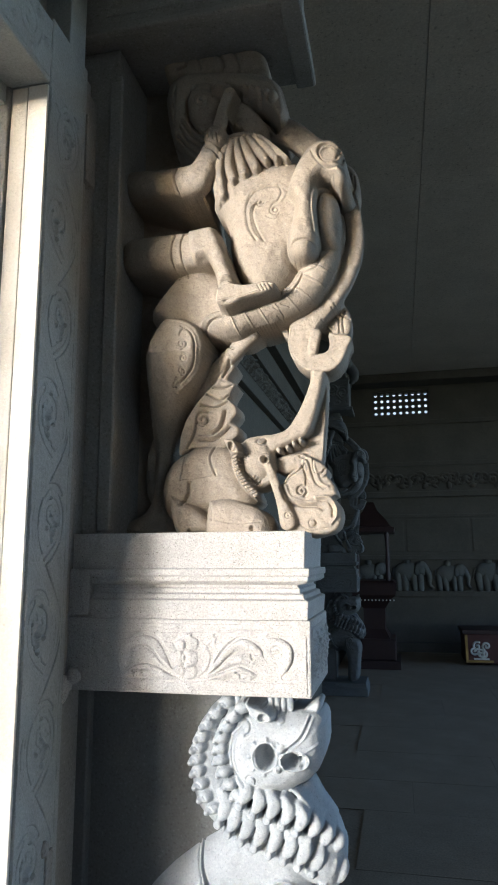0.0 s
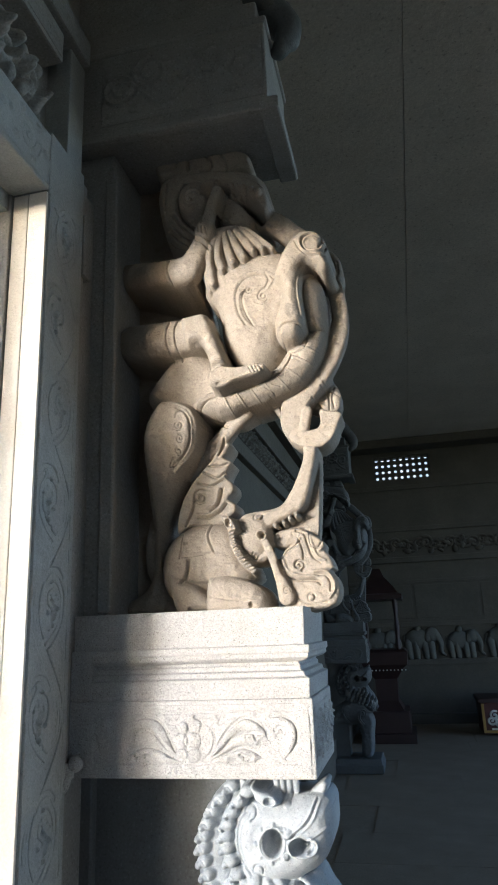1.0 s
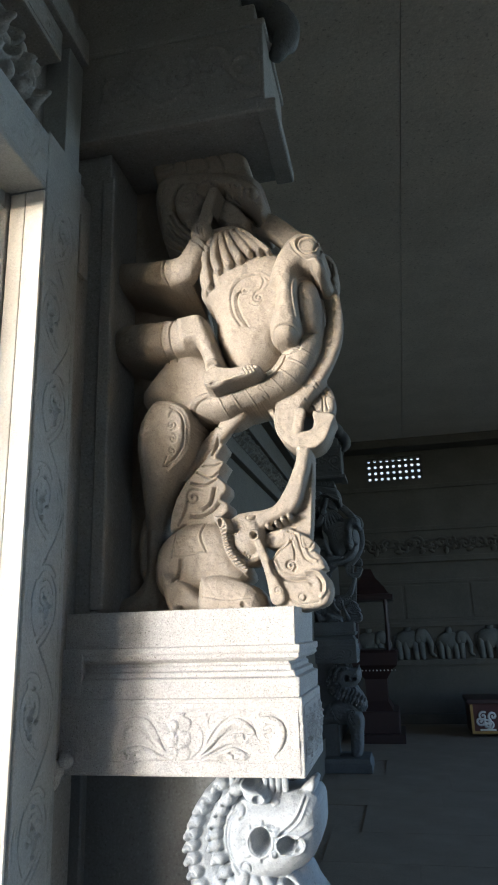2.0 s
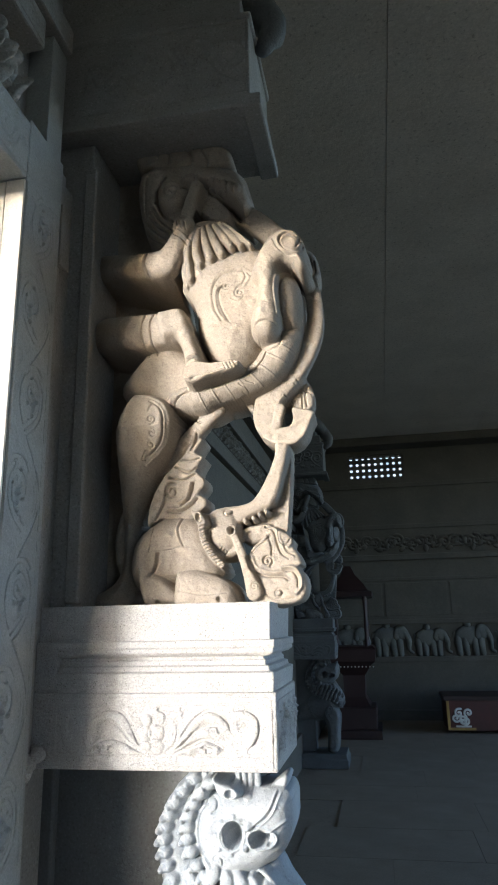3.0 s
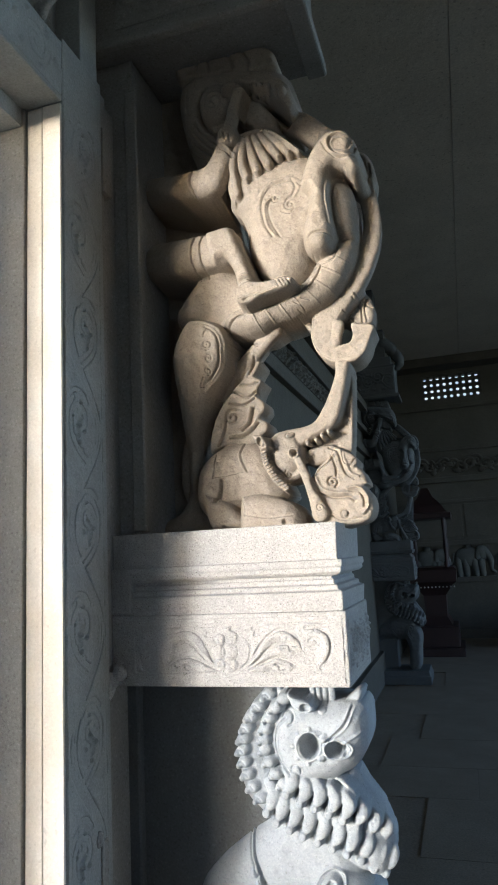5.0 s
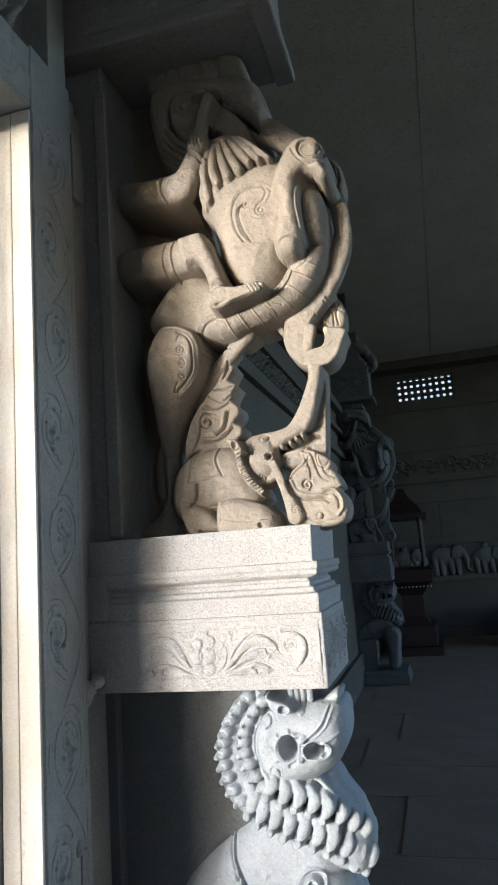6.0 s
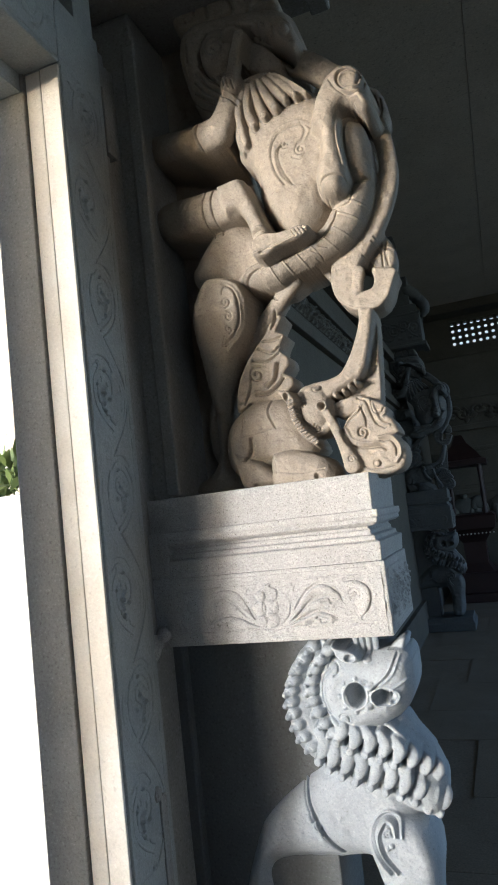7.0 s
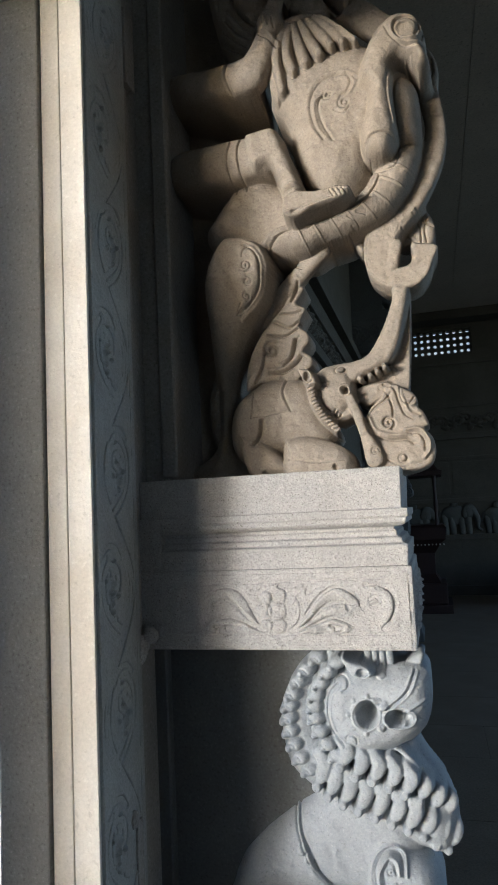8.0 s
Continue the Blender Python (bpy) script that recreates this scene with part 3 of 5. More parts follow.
    ob.parent, ob.matrix_basis = block, pose(-0.176, 0, 0, 0, 0, 90)
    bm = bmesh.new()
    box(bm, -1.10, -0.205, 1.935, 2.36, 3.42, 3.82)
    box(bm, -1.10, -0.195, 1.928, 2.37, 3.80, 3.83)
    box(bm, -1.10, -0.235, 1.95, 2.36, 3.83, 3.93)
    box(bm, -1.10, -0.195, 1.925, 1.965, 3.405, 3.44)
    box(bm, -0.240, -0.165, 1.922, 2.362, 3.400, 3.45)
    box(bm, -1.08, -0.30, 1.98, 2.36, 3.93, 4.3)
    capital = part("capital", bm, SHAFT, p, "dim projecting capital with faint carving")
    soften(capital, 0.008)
    # the bud's shaded look comes from the darker stone colour
    bm = bmesh.new()
    tube(bm, [(-0.22, 2.10, 4.02, 0.07), (-0.16, 2.09, 3.95, 0.07), (-0.135, 2.08, 3.86, 0.055), (-0.17, 2.08, 3.80, 0.035)], seg=14)
    tube(bm, [(-0.32, 2.05, 4.12, 0.09), (-0.24, 2.06, 4.06, 0.08), (-0.2, 2.06, 4.0, 0.05)], seg=14)
    chip(bm, 0.008, 25)
    part("bracket_bud", bm, SHADE_DARK, capital, "drooping carved bud of the bracket", True)
    f = Carving(-0.86, -0.22, 3.47, 3.79, 0.004, flat=True)
    for i in range(5):
        coil(f, -0.78 + 0.125 * i, 3.63 + 0.05 * (i % 2), 0.085, 1.8, 1 if i % 2 else -1, 50 * i, 0.007, 0.009)
        for a in range(6):
            dome(f, -0.78 + 0.125 * i + 0.10 * math.cos(a * 1.05), 3.61 + 0.10 * math.sin(a * 1.05), 0.016, 0.02, -0.007)
    mark(f, [(-0.85 + 0.06 * i, 3.58 + 0.07 * math.sin(i * 1.1)) for i in range(11)], 0.007, -0.009)
    uneven(f, 0.001)
    ob = new("capital_relief", panel_mesh(f, "capital_relief", SHAFT))
    ob.parent, ob.location = capital, (0, 1.932, 0)
    bm = bmesh.new()
    stack(bm, -1.09, -0.12, 1.96, 2.44, [(0.0, 0.03), (0.09, 0.03), (0.10, 0.015), (0.15, 0.01)])
    soften(part("base", bm, SHAFT, p, "stepped base slab"), 0.008)
    bm = bmesh.new()
    box(bm, -1.10, -0.40, 2.03, 2.36, 4.28, 4.91)
    part("upper_post", bm, SHAFT, p)
    p.matrix_basis = m
    return p


first_pillar = pillar(Matrix.Identity(4))
FAR = Matrix.Translation((-0.25, 6.33, 0.0))
second_pillar = copy_thing(first_pillar, FAR)


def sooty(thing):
    """Gives the far copy of a thing a darker stone, the hall's dimness put into its colour."""
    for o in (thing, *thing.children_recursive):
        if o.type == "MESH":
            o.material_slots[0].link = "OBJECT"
            o.material_slots[0].material = SHADE_DARK
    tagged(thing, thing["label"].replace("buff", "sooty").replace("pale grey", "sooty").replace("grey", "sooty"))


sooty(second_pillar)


def yali_form(f):
    # backing against the shaft
    plate(f, [(-0.39, 1.929), (-0.142, 1.847), (-0.047, 1.524), (-0.037, 1.16), (-0.001, 0.96), (-0.083, 0.782), (-0.115, 0.536), (-0.172, 0.325), (-0.204, 0.181), (-0.21, -0.004), (-0.473, -0.005)], 0.1, 0.19, 0.03, 0.03)
    # crown, head with open mouth, and mane
    plate(f, [(-0.225, 1.87), (-0.163, 1.883), (-0.042, 1.842), (0.077, 1.81), (0.155, 1.769), (0.18, 1.721), (0.176, 1.675), (0.073, 1.681), (-0.068, 1.7), (-0.2, 1.717), (-0.227, 1.798)], -0.06, 0.16, 0.025, 0.035)
    plate(f, [(-0.208, 1.701), (-0.144, 1.741), (-0.06, 1.74), (0.07, 1.717), (0.162, 1.687), (0.217, 1.639), (0.239, 1.578), (0.241, 1.521), (0.203, 1.473), (0.153, 1.443), (0.062, 1.445), (-0.004, 1.387), (-0.056, 1.311), (-0.129, 1.324), (-0.171, 1.407), (-0.203, 1.528), (-0.218, 1.636)], -0.08, 0.16, 0.07, 0.09)
    disc(f, -0.048, 1.562, -0.065, 0.0671, 0.0815, 0.05, 0, p=3)
    plate(f, [(-0.012, 1.572), (0.033, 1.595), (0.1, 1.586), (0.186, 1.563), (0.237, 1.525), (0.253, 1.473), (0.258, 1.429), (0.24, 1.404), (0.217, 1.425), (0.182, 1.463), (0.13, 1.496), (0.091, 1.523), (0.063, 1.546)], -0.168, 0.1, 0.018, 0.03)
    plate(f, [(0.062, 1.53), (0.111, 1.515), (0.157, 1.466), (0.19, 1.407), (0.176, 1.376), (0.117, 1.387), (0.068, 1.42), (0.043, 1.474)], -0.135, 0.1, 0.02, 0.03)
    # far arm and the fist on the bent limb
    limb(f, [(0.198, 1.445, -0.065, 0.039), (0.273, 1.391, -0.071, 0.0432), (0.364, 1.292, -0.081, 0.0433)], p=3, th=0.9)
    plate(f, [(0.406, 1.312), (0.468, 1.282), (0.497, 1.22), (0.488, 1.156), (0.439, 1.169), (0.383, 1.216)], -0.03, 0.1, 0.02, 0.03)
    # scaled underside, belly and chest
    plate(f, [(-0.248, 0.789), (-0.186, 0.87), (-0.12, 0.929), (-0.049, 0.965), (0.021, 0.888), (0.093, 0.834), (0.196, 0.804), (0.297, 0.791), (0.254, 0.739), (0.131, 0.714), (0.036, 0.659), (-0.059, 0.669), (-0.165, 0.718), (-0.239, 0.744)], -0.115, 0.15, 0.07, 0.1)
    plate(f, [(-0.073, 0.701), (-0.011, 0.751), (0.062, 0.757), (0.144, 0.774), (0.236, 0.809), (0.286, 0.866), (0.301, 0.918), (0.353, 0.927), (0.421, 0.933), (0.421, 0.875), (0.385, 0.8), (0.322, 0.738), (0.221, 0.7), (0.14, 0.681), (0.079, 0.655), (-0.003, 0.664)], -0.15, 0.12, 0.055, 0.08)
    plate(f, [(0.006, 1.202), (0.048, 1.246), (0.124, 1.261), (0.231, 1.266), (0.303, 1.253), (0.381, 1.171), (0.426, 1.098), (0.436, 1.003), (0.424, 0.919), (0.365, 0.914), (0.298, 0.902), (0.278, 0.85), (0.229, 0.806), (0.172, 0.786), (0.119, 0.816), (0.078, 0.877), (0.059, 0.945), (0.053, 1.023), (0.031, 1.083), (-0.002, 1.122)], -0.178, 0.14, 0.1, 0.1)
    # rider's leg and foot
    limb(f, [(-0.297, 0.998, -0.031, 0.0768), (-0.136, 0.964, -0.107, 0.0699), (-0.014, 0.956, -0.144, 0.0617)], p=2.6, th=0.9)
    plate(f, [(-0.075, 1.009), (0.013, 1.015), (0.043, 0.965), (0.072, 0.888), (0.092, 0.827), (0.089, 0.782), (0.036, 0.768), (0.027, 0.825), (-0.001, 0.899), (-0.055, 0.906)], -0.215, 0.0, 0.026, 0.05)
    plate(f, [(0.035, 0.782), (0.073, 0.798), (0.132, 0.79), (0.2, 0.795), (0.232, 0.777), (0.204, 0.754), (0.13, 0.738), (0.063, 0.716), (0.034, 0.737)], -0.225, -0.08, 0.008, 0.02)
    # rider's arm, fist and rod
    limb(f, [(-0.349, 1.301, -0.004, 0.0627), (-0.188, 1.244, -0.088, 0.0578), (-0.07, 1.215, -0.14, 0.0561), (-0.027, 1.24, -0.161, 0.0438), (0.005, 1.301, -0.168, 0.0355)], p=2.6, th=0.9)
    disc(f, 0.021, 1.346, -0.165, 0.0399, 0.0422, 0.05, 20, p=2.8)
    limb(f, [(0.032, 1.37, -0.183, 0.0224), (0.05, 1.442, -0.182, 0.0227), (0.074, 1.509, -0.184, 0.0207)], p=2.6, th=1.0)
    # hanging locks with beads
    plate(f, [(0.053, 1.37), (0.135, 1.374), (0.202, 1.324), (0.265, 1.254), (0.219, 1.246), (0.156, 1.241), (0.113, 1.205), (0.078, 1.197), (0.056, 1.144), (0.025, 1.11), (0.003, 1.168), (0.012, 1.273), (0.033, 1.336)], -0.165, 0.0, 0.02, 0.03)
    limb(f, [(0.065, 1.344, -0.166, 0.009), (0.034, 1.242, -0.177, 0.0131), (0.046, 1.131, -0.177, 0.0128)], p=2.2, th=1.0)
    limb(f, [(0.076, 1.338, -0.166, 0.0091), (0.066, 1.249, -0.175, 0.0153), (0.081, 1.187, -0.175, 0.0152)], p=2.2, th=1.0)
    limb(f, [(0.091, 1.339, -0.166, 0.009), (0.104, 1.265, -0.175, 0.0152), (0.119, 1.208, -0.173, 0.0173)], p=2.2, th=1.0)
    limb(f, [(0.112, 1.34, -0.166, 0.009), (0.136, 1.274, -0.174, 0.0164), (0.157, 1.227, -0.173, 0.0173)], p=2.2, th=1.0)
    limb(f, [(0.134, 1.343, -0.166, 0.009), (0.17, 1.281, -0.175, 0.0152), (0.196, 1.241, -0.176, 0.0141)], p=2.2, th=1.0)
    limb(f, [(0.155, 1.344, -0.166, 0.0089), (0.201, 1.284, -0.176, 0.0141), (0.233, 1.241, -0.177, 0.0128)], p=2.2, th=1.0)
    limb(f, [(0.174, 1.338, -0.167, 0.0077), (0.224, 1.278, -0.179, 0.0107), (0.266, 1.234, -0.181, 0.0086)], p=2.2, th=1.0)
    disc(f, 0.122, 1.198, -0.18, 0.015, 0.015, 0.02, 0, p=2.2)
    disc(f, 0.162, 1.216, -0.18, 0.0159, 0.0159, 0.02, 0, p=2.2)
    disc(f, 0.198, 1.235, -0.18, 0.0119, 0.0119, 0.02, 0, p=2.2)
    disc(f, 0.233, 1.235, -0.18, 0.0116, 0.0116, 0.02, 0, p=2.2)
    disc(f, 0.084, 1.176, -0.18, 0.0108, 0.0108, 0.02, 0, p=2.2)
    # bent limb with two cut ends
    plate(f, [(0.266, 1.097), (0.281, 1.156), (0.31, 1.218), (0.355, 1.264), (0.404, 1.273), (0.446, 1.247), (0.46, 1.2), (0.459, 1.161), (0.466, 1.123), (0.44, 1.11), (0.416, 1.133), (0.383, 1.139), (0.364, 1.107), (0.36, 1.05), (0.364, 0.985), (0.366, 0.92), (0.344, 0.873), (0.301, 0.867), (0.271, 0.892), (0.266, 0.947), (0.288, 1.018), (0.292, 1.067)], -0.235, 0.02, 0.04, 0.075)
    # trunk and its hook
    limb(f, [(0.436, 1.231, 0.023, 0.0291), (0.461, 1.141, 0.004, 0.0303), (0.475, 1.026, -0.016, 0.0296), (0.466, 0.944, -0.027, 0.0351), (0.438, 0.875, -0.033, 0.0407), (0.389, 0.8, -0.031, 0.0462), (0.328, 0.742, -0.022, 0.0523), (0.29, 0.684, -0.021, 0.0483)], p=3.2, th=0.8)
    plate(f, [(0.299, 0.754), (0.256, 0.704), (0.241, 0.644), (0.252, 0.587), (0.291, 0.544), (0.34, 0.527), (0.391, 0.534), (0.424, 0.567), (0.441, 0.609), (0.455, 0.638), (0.43, 0.651), (0.404, 0.656), (0.382, 0.661), (0.375, 0.633), (0.372, 0.599), (0.345, 0.591), (0.319, 0.592), (0.313, 0.623), (0.341, 0.686), (0.374, 0.736)], -0.058, 0.09, 0.007, 0.01)
    limb(f, [(0.336, 0.661, -0.048, 0.0178), (0.33, 0.633, -0.048, 0.0178), (0.324, 0.601, -0.048, 0.0178)], p=3, th=1.0)
    plate(f, [(0.357, 0.731), (0.403, 0.783), (0.436, 0.771), (0.453, 0.724), (0.445, 0.678), (0.411, 0.667), (0.373, 0.678), (0.338, 0.69)], 0.0, 0.1, 0.02, 0.02)
    plate(f, [(0.197, 0.742), (0.247, 0.758), (0.288, 0.761), (0.251, 0.714), (0.238, 0.665), (0.211, 0.693)], -0.02, 0.08, 0.01, 0.015)
    # hind leg and the shaded leg beside it
    plate(f, [(-0.106, 0.715), (-0.032, 0.685), (0.025, 0.696), (0.046, 0.663), (-0.071, 0.514), (-0.155, 0.399), (-0.208, 0.319), (-0.235, 0.178), (-0.227, 0.108), (-0.282, 0.121), (-0.3, 0.264), (-0.234, 0.448), (-0.144, 0.558)], 0.04, 0.15, 0.03, 0.03)
    limb(f, [(0.118, 0.674, -0.05, 0.025), (0.052, 0.623, -0.033, 0.0271), (-0.03, 0.554, -0.006, 0.0288), (-0.103, 0.485, 0.019, 0.0291)], p=2.6, th=1.0)
    plate(f, [(-0.207, 0.685), (-0.173, 0.727), (-0.114, 0.725), (-0.056, 0.695), (-0.032, 0.638), (-0.042, 0.57), (-0.077, 0.505), (-0.125, 0.442), (-0.16, 0.386), (-0.19, 0.311), (-0.203, 0.217), (-0.197, 0.127), (-0.175, 0.074), (-0.144, 0.033), (-0.121, -0.011), (-0.385, -0.014), (-0.382, 0.037), (-0.298, 0.081), (-0.262, 0.145), (-0.259, 0.239), (-0.258, 0.355), (-0.252, 0.453), (-0.245, 0.554), (-0.23, 0.635)], -0.17, 0.15, 0.045, 0.07, (0.6, 0.55, 0.17))
    # crest of the crouching elephant
    plate(f, [(0.035, 0.606), (0.051, 0.575), (0.035, 0.547), (0.028, 0.527), (0.053, 0.511), (0.037, 0.481), (0.03, 0.457), (0.054, 0.435), (0.057, 0.407), (0.038, 0.38), (0.062, 0.362), (0.065, 0.334), (0.038, 0.313), (0.007, 0.291), (-0.095, 0.295), (-0.145, 0.273), (-0.135, 0.358), (-0.107, 0.42), (-0.071, 0.468), (-0.026, 0.516), (0.011, 0.562)], -0.035, 0.1, 0.008, 0.012)
    # its body and legs
    plate(f, [(-0.148, 0.263), (-0.083, 0.298), (-0.012, 0.3), (0.044, 0.284), (0.083, 0.243), (0.107, 0.169), (0.132, 0.111), (0.08, 0.077), (-0.018, 0.067), (-0.098, 0.064), (-0.162, 0.048), (-0.199, 0.092), (-0.204, 0.169), (-0.181, 0.23)], -0.085, 0.14, 0.08, 0.09)
    plate(f, [(-0.164, 0.135), (-0.1, 0.107), (-0.045, 0.067), (-0.012, 0.011), (-0.076, 0.003), (-0.121, -0.01), (-0.152, 0.039)], -0.095, 0.1, 0.025, 0.04)
    plate(f, [(-0.023, 0.105), (0.039, 0.111), (0.115, 0.09), (0.162, 0.061), (0.181, 0.019), (0.166, -0.019), (-0.01, -0.011), (-0.028, 0.058)], -0.122, 0.1, 0.05, 0.05)
    # its head, trunk, ear, collar and teeth
    plate(f, [(0.057, 0.27), (0.08, 0.305), (0.123, 0.323), (0.192, 0.329), (0.231, 0.344), (0.263, 0.386), (0.291, 0.442), (0.312, 0.5), (0.317, 0.539), (0.363, 0.535), (0.356, 0.48), (0.335, 0.399), (0.318, 0.346), (0.297, 0.317), (0.258, 0.299), (0.219, 0.281), (0.184, 0.257), (0.171, 0.229), (0.184, 0.172), (0.164, 0.153), (0.125, 0.144), (0.078, 0.169), (0.052, 0.224)], -0.062, 0.1, 0.018, 0.028)
    disc(f, 0.119, 0.238, -0.005, 0.0723, 0.0875, 0.08, 10, p=3)
    plate(f, [(0.037, 0.306), (0.073, 0.297), (0.091, 0.26), (0.072, 0.252), (0.047, 0.273)], -0.135, 0.0, 0.008, 0.015)
    limb(f, [(0.063, 0.261, -0.103, 0.0124), (0.075, 0.21, -0.102, 0.0131), (0.1, 0.162, -0.102, 0.0131), (0.135, 0.124, -0.104, 0.0108)], p=2.6, th=1.0)
    disc(f, 0.208, 0.27, -0.05, 0.0085, 0.0103, 0.02, -20, p=2.8)
    disc(f, 0.237, 0.278, -0.05, 0.0085, 0.0103, 0.02, -20, p=2.8)
    disc(f, 0.258, 0.289, -0.05, 0.0085, 0.0103, 0.02, -20, p=2.8)
    disc(f, 0.28, 0.299, -0.05, 0.0086, 0.0105, 0.02, -20, p=2.8)
    plate(f, [(0.353, 0.542), (0.365, 0.524), (0.361, 0.425), (0.342, 0.228), (0.324, 0.214), (0.296, 0.239), (0.255, 0.261), (0.21, 0.264), (0.261, 0.295), (0.301, 0.321), (0.329, 0.388)], -0.01, 0.09, 0.004, 0.006)
    plate(f, [(0.174, 0.242), (0.216, 0.258), (0.271, 0.264), (0.302, 0.243), (0.272, 0.213), (0.228, 0.193), (0.192, 0.207)], -0.03, 0.08, 0.012, 0.02)
    # curled leaf before it and its stalk
    plate(f, [(0.213, 0.157), (0.233, 0.187), (0.263, 0.21), (0.278, 0.233), (0.296, 0.249), (0.32, 0.24), (0.345, 0.225), (0.364, 0.203), (0.363, 0.181), (0.38, 0.16), (0.393, 0.124), (0.38, 0.114), (0.4, 0.086), (0.406, 0.05), (0.393, 0.014), (0.361, -0.004), (0.296, -0.017), (0.235, -0.018), (0.222, 0.051), (0.214, 0.106)], -0.058, 0.09, 0.012, 0.016)
    limb(f, [(0.169, 0.239, -0.074, 0.0111), (0.192, 0.169, -0.071, 0.0139), (0.215, 0.104, -0.067, 0.0183), (0.236, 0.035, -0.057, 0.0284)], p=3, th=1.0)


def yali_marks(f):
    # crown and mane
    mark(f, [(-0.205, 1.799), (-0.175, 1.831), (-0.137, 1.806), (-0.127, 1.756), (-0.161, 1.741)], 0.0052, 0.01)
    mark(f, [(-0.112, 1.823), (-0.084, 1.784), (-0.075, 1.728)], 0.0052, 0.01)
    mark(f, [(-0.048, 1.803), (0.006, 1.764), (0.014, 1.715), (-0.024, 1.707)], 0.0051, 0.01)
    mark(f, [(0.058, 1.769), (0.079, 1.721), (0.074, 1.681)], 0.005, 0.01)
    mark(f, [(-0.19, 1.715), (-0.085, 1.709), (0.078, 1.685), (0.174, 1.665)], 0.0051, 0.01)
    coil(f, -0.048, 1.552, 0.0412, 1.6, 1, 30, 0.0048, 0.007)
    mark(f, [(-0.085, 1.64), (-0.116, 1.579), (-0.106, 1.511), (-0.074, 1.465)], 0.0064, 0.02)
    mark(f, [(-0.123, 1.536), (-0.091, 1.479), (-0.05, 1.437)], 0.0049, 0.013)
    mark(f, [(-0.135, 1.511), (-0.1, 1.456), (-0.06, 1.416)], 0.0049, 0.013)
    mark(f, [(-0.146, 1.485), (-0.11, 1.433), (-0.069, 1.396)], 0.0048, 0.013)
    mark(f, [(-0.158, 1.459), (-0.119, 1.41), (-0.079, 1.375)], 0.0048, 0.013)
    mark(f, [(-0.17, 1.434), (-0.129, 1.387), (-0.088, 1.355)], 0.0048, 0.013)
    mark(f, [(-0.161, 1.661), (-0.175, 1.619)], 0.0051, 0.006)
    mark(f, [(-0.166, 1.625), (-0.173, 1.582)], 0.0051, 0.006)
    mark(f, [(-0.171, 1.589), (-0.171, 1.545)], 0.005, 0.006)
    mark(f, [(-0.175, 1.554), (-0.169, 1.509)], 0.005, 0.006)
    mark(f, [(0.072, 1.546), (0.144, 1.504), (0.2, 1.441), (0.221, 1.409)], 0.012, 0.05)
    mark(f, [(-0.008, 1.566), (0.037, 1.582), (0.085, 1.547)], 0.0048, 0.012)
    mark(f, [(0.033, 1.587), (0.11, 1.571), (0.186, 1.551), (0.236, 1.506)], 0.0038, 0.006)
    dome(f, 0.119, 1.527, 0.0151, 0.0209, -0.024)
    dome(f, 0.145, 1.516, 0.0149, 0.0207, -0.024)
    dome(f, 0.17, 1.506, 0.0149, 0.0206, -0.024)
    dome(f, 0.198, 1.493, 0.0146, 0.0202, -0.024)
    dome(f, 0.223, 1.479, 0.0148, 0.0205, -0.024)
    mark(f, [(0.137, 1.191), (0.125, 1.181), (0.11, 1.191), (0.112, 1.208)], 0.0026, 0.007)
    mark(f, [(0.177, 1.208), (0.165, 1.197), (0.149, 1.208), (0.151, 1.227)], 0.0026, 0.007)
    mark(f, [(0.209, 1.229), (0.2, 1.22), (0.188, 1.228), (0.19, 1.242)], 0.0026, 0.007)
    mark(f, [(0.244, 1.229), (0.234, 1.221), (0.223, 1.229), (0.225, 1.243)], 0.0025, 0.007)
    mark(f, [(0.095, 1.17), (0.086, 1.162), (0.076, 1.17), (0.077, 1.182)], 0.0026, 0.007)
    mark(f, [(0.064, 1.368), (0.141, 1.36), (0.206, 1.311), (0.273, 1.237)], 0.0054, -0.008)
    mark(f, [(0.431, 1.268), (0.445, 1.223), (0.434, 1.188)], 0.0034, 0.01)
    mark(f, [(0.447, 1.256), (0.457, 1.212), (0.444, 1.179)], 0.0033, 0.01)
    mark(f, [(0.463, 1.244), (0.468, 1.201), (0.454, 1.171)], 0.0033, 0.01)
    mark(f, [(0.479, 1.231), (0.48, 1.189), (0.463, 1.162)], 0.0033, 0.01)
    # bands, wrist and toes
    mark(f, [(-0.123, 1.269), (-0.128, 1.221), (-0.111, 1.167)], 0.0032, 0.008)
    mark(f, [(-0.134, 1.269), (-0.139, 1.218), (-0.124, 1.164)], 0.0046, -0.004)
    mark(f, [(-0.003, 1.319), (0.02, 1.306), (0.045, 1.278)], 0.0049, -0.007)
    mark(f, [(-0.01, 1.311), (0.015, 1.293), (0.038, 1.265)], 0.0029, 0.008)
    mark(f, [(0.003, 1.361), (0.006, 1.335)], 0.0025, 0.006)
    mark(f, [(0.017, 1.353), (0.021, 1.327)], 0.0025, 0.006)
    mark(f, [(0.032, 1.346), (0.036, 1.32)], 0.0024, 0.006)
    mark(f, [(-0.091, 1.013), (-0.1, 0.958), (-0.092, 0.879)], 0.003, 0.009)
    mark(f, [(-0.124, 1.014), (-0.135, 0.95), (-0.127, 0.879)], 0.003, 0.008)
    mark(f, [(0.035, 0.812), (0.065, 0.823), (0.096, 0.814)], 0.0044, -0.006)
    mark(f, [(0.036, 0.8), (0.068, 0.81), (0.098, 0.8)], 0.0026, 0.007)
    mark(f, [(0.172, 0.781), (0.183, 0.76)], 0.002, 0.007)
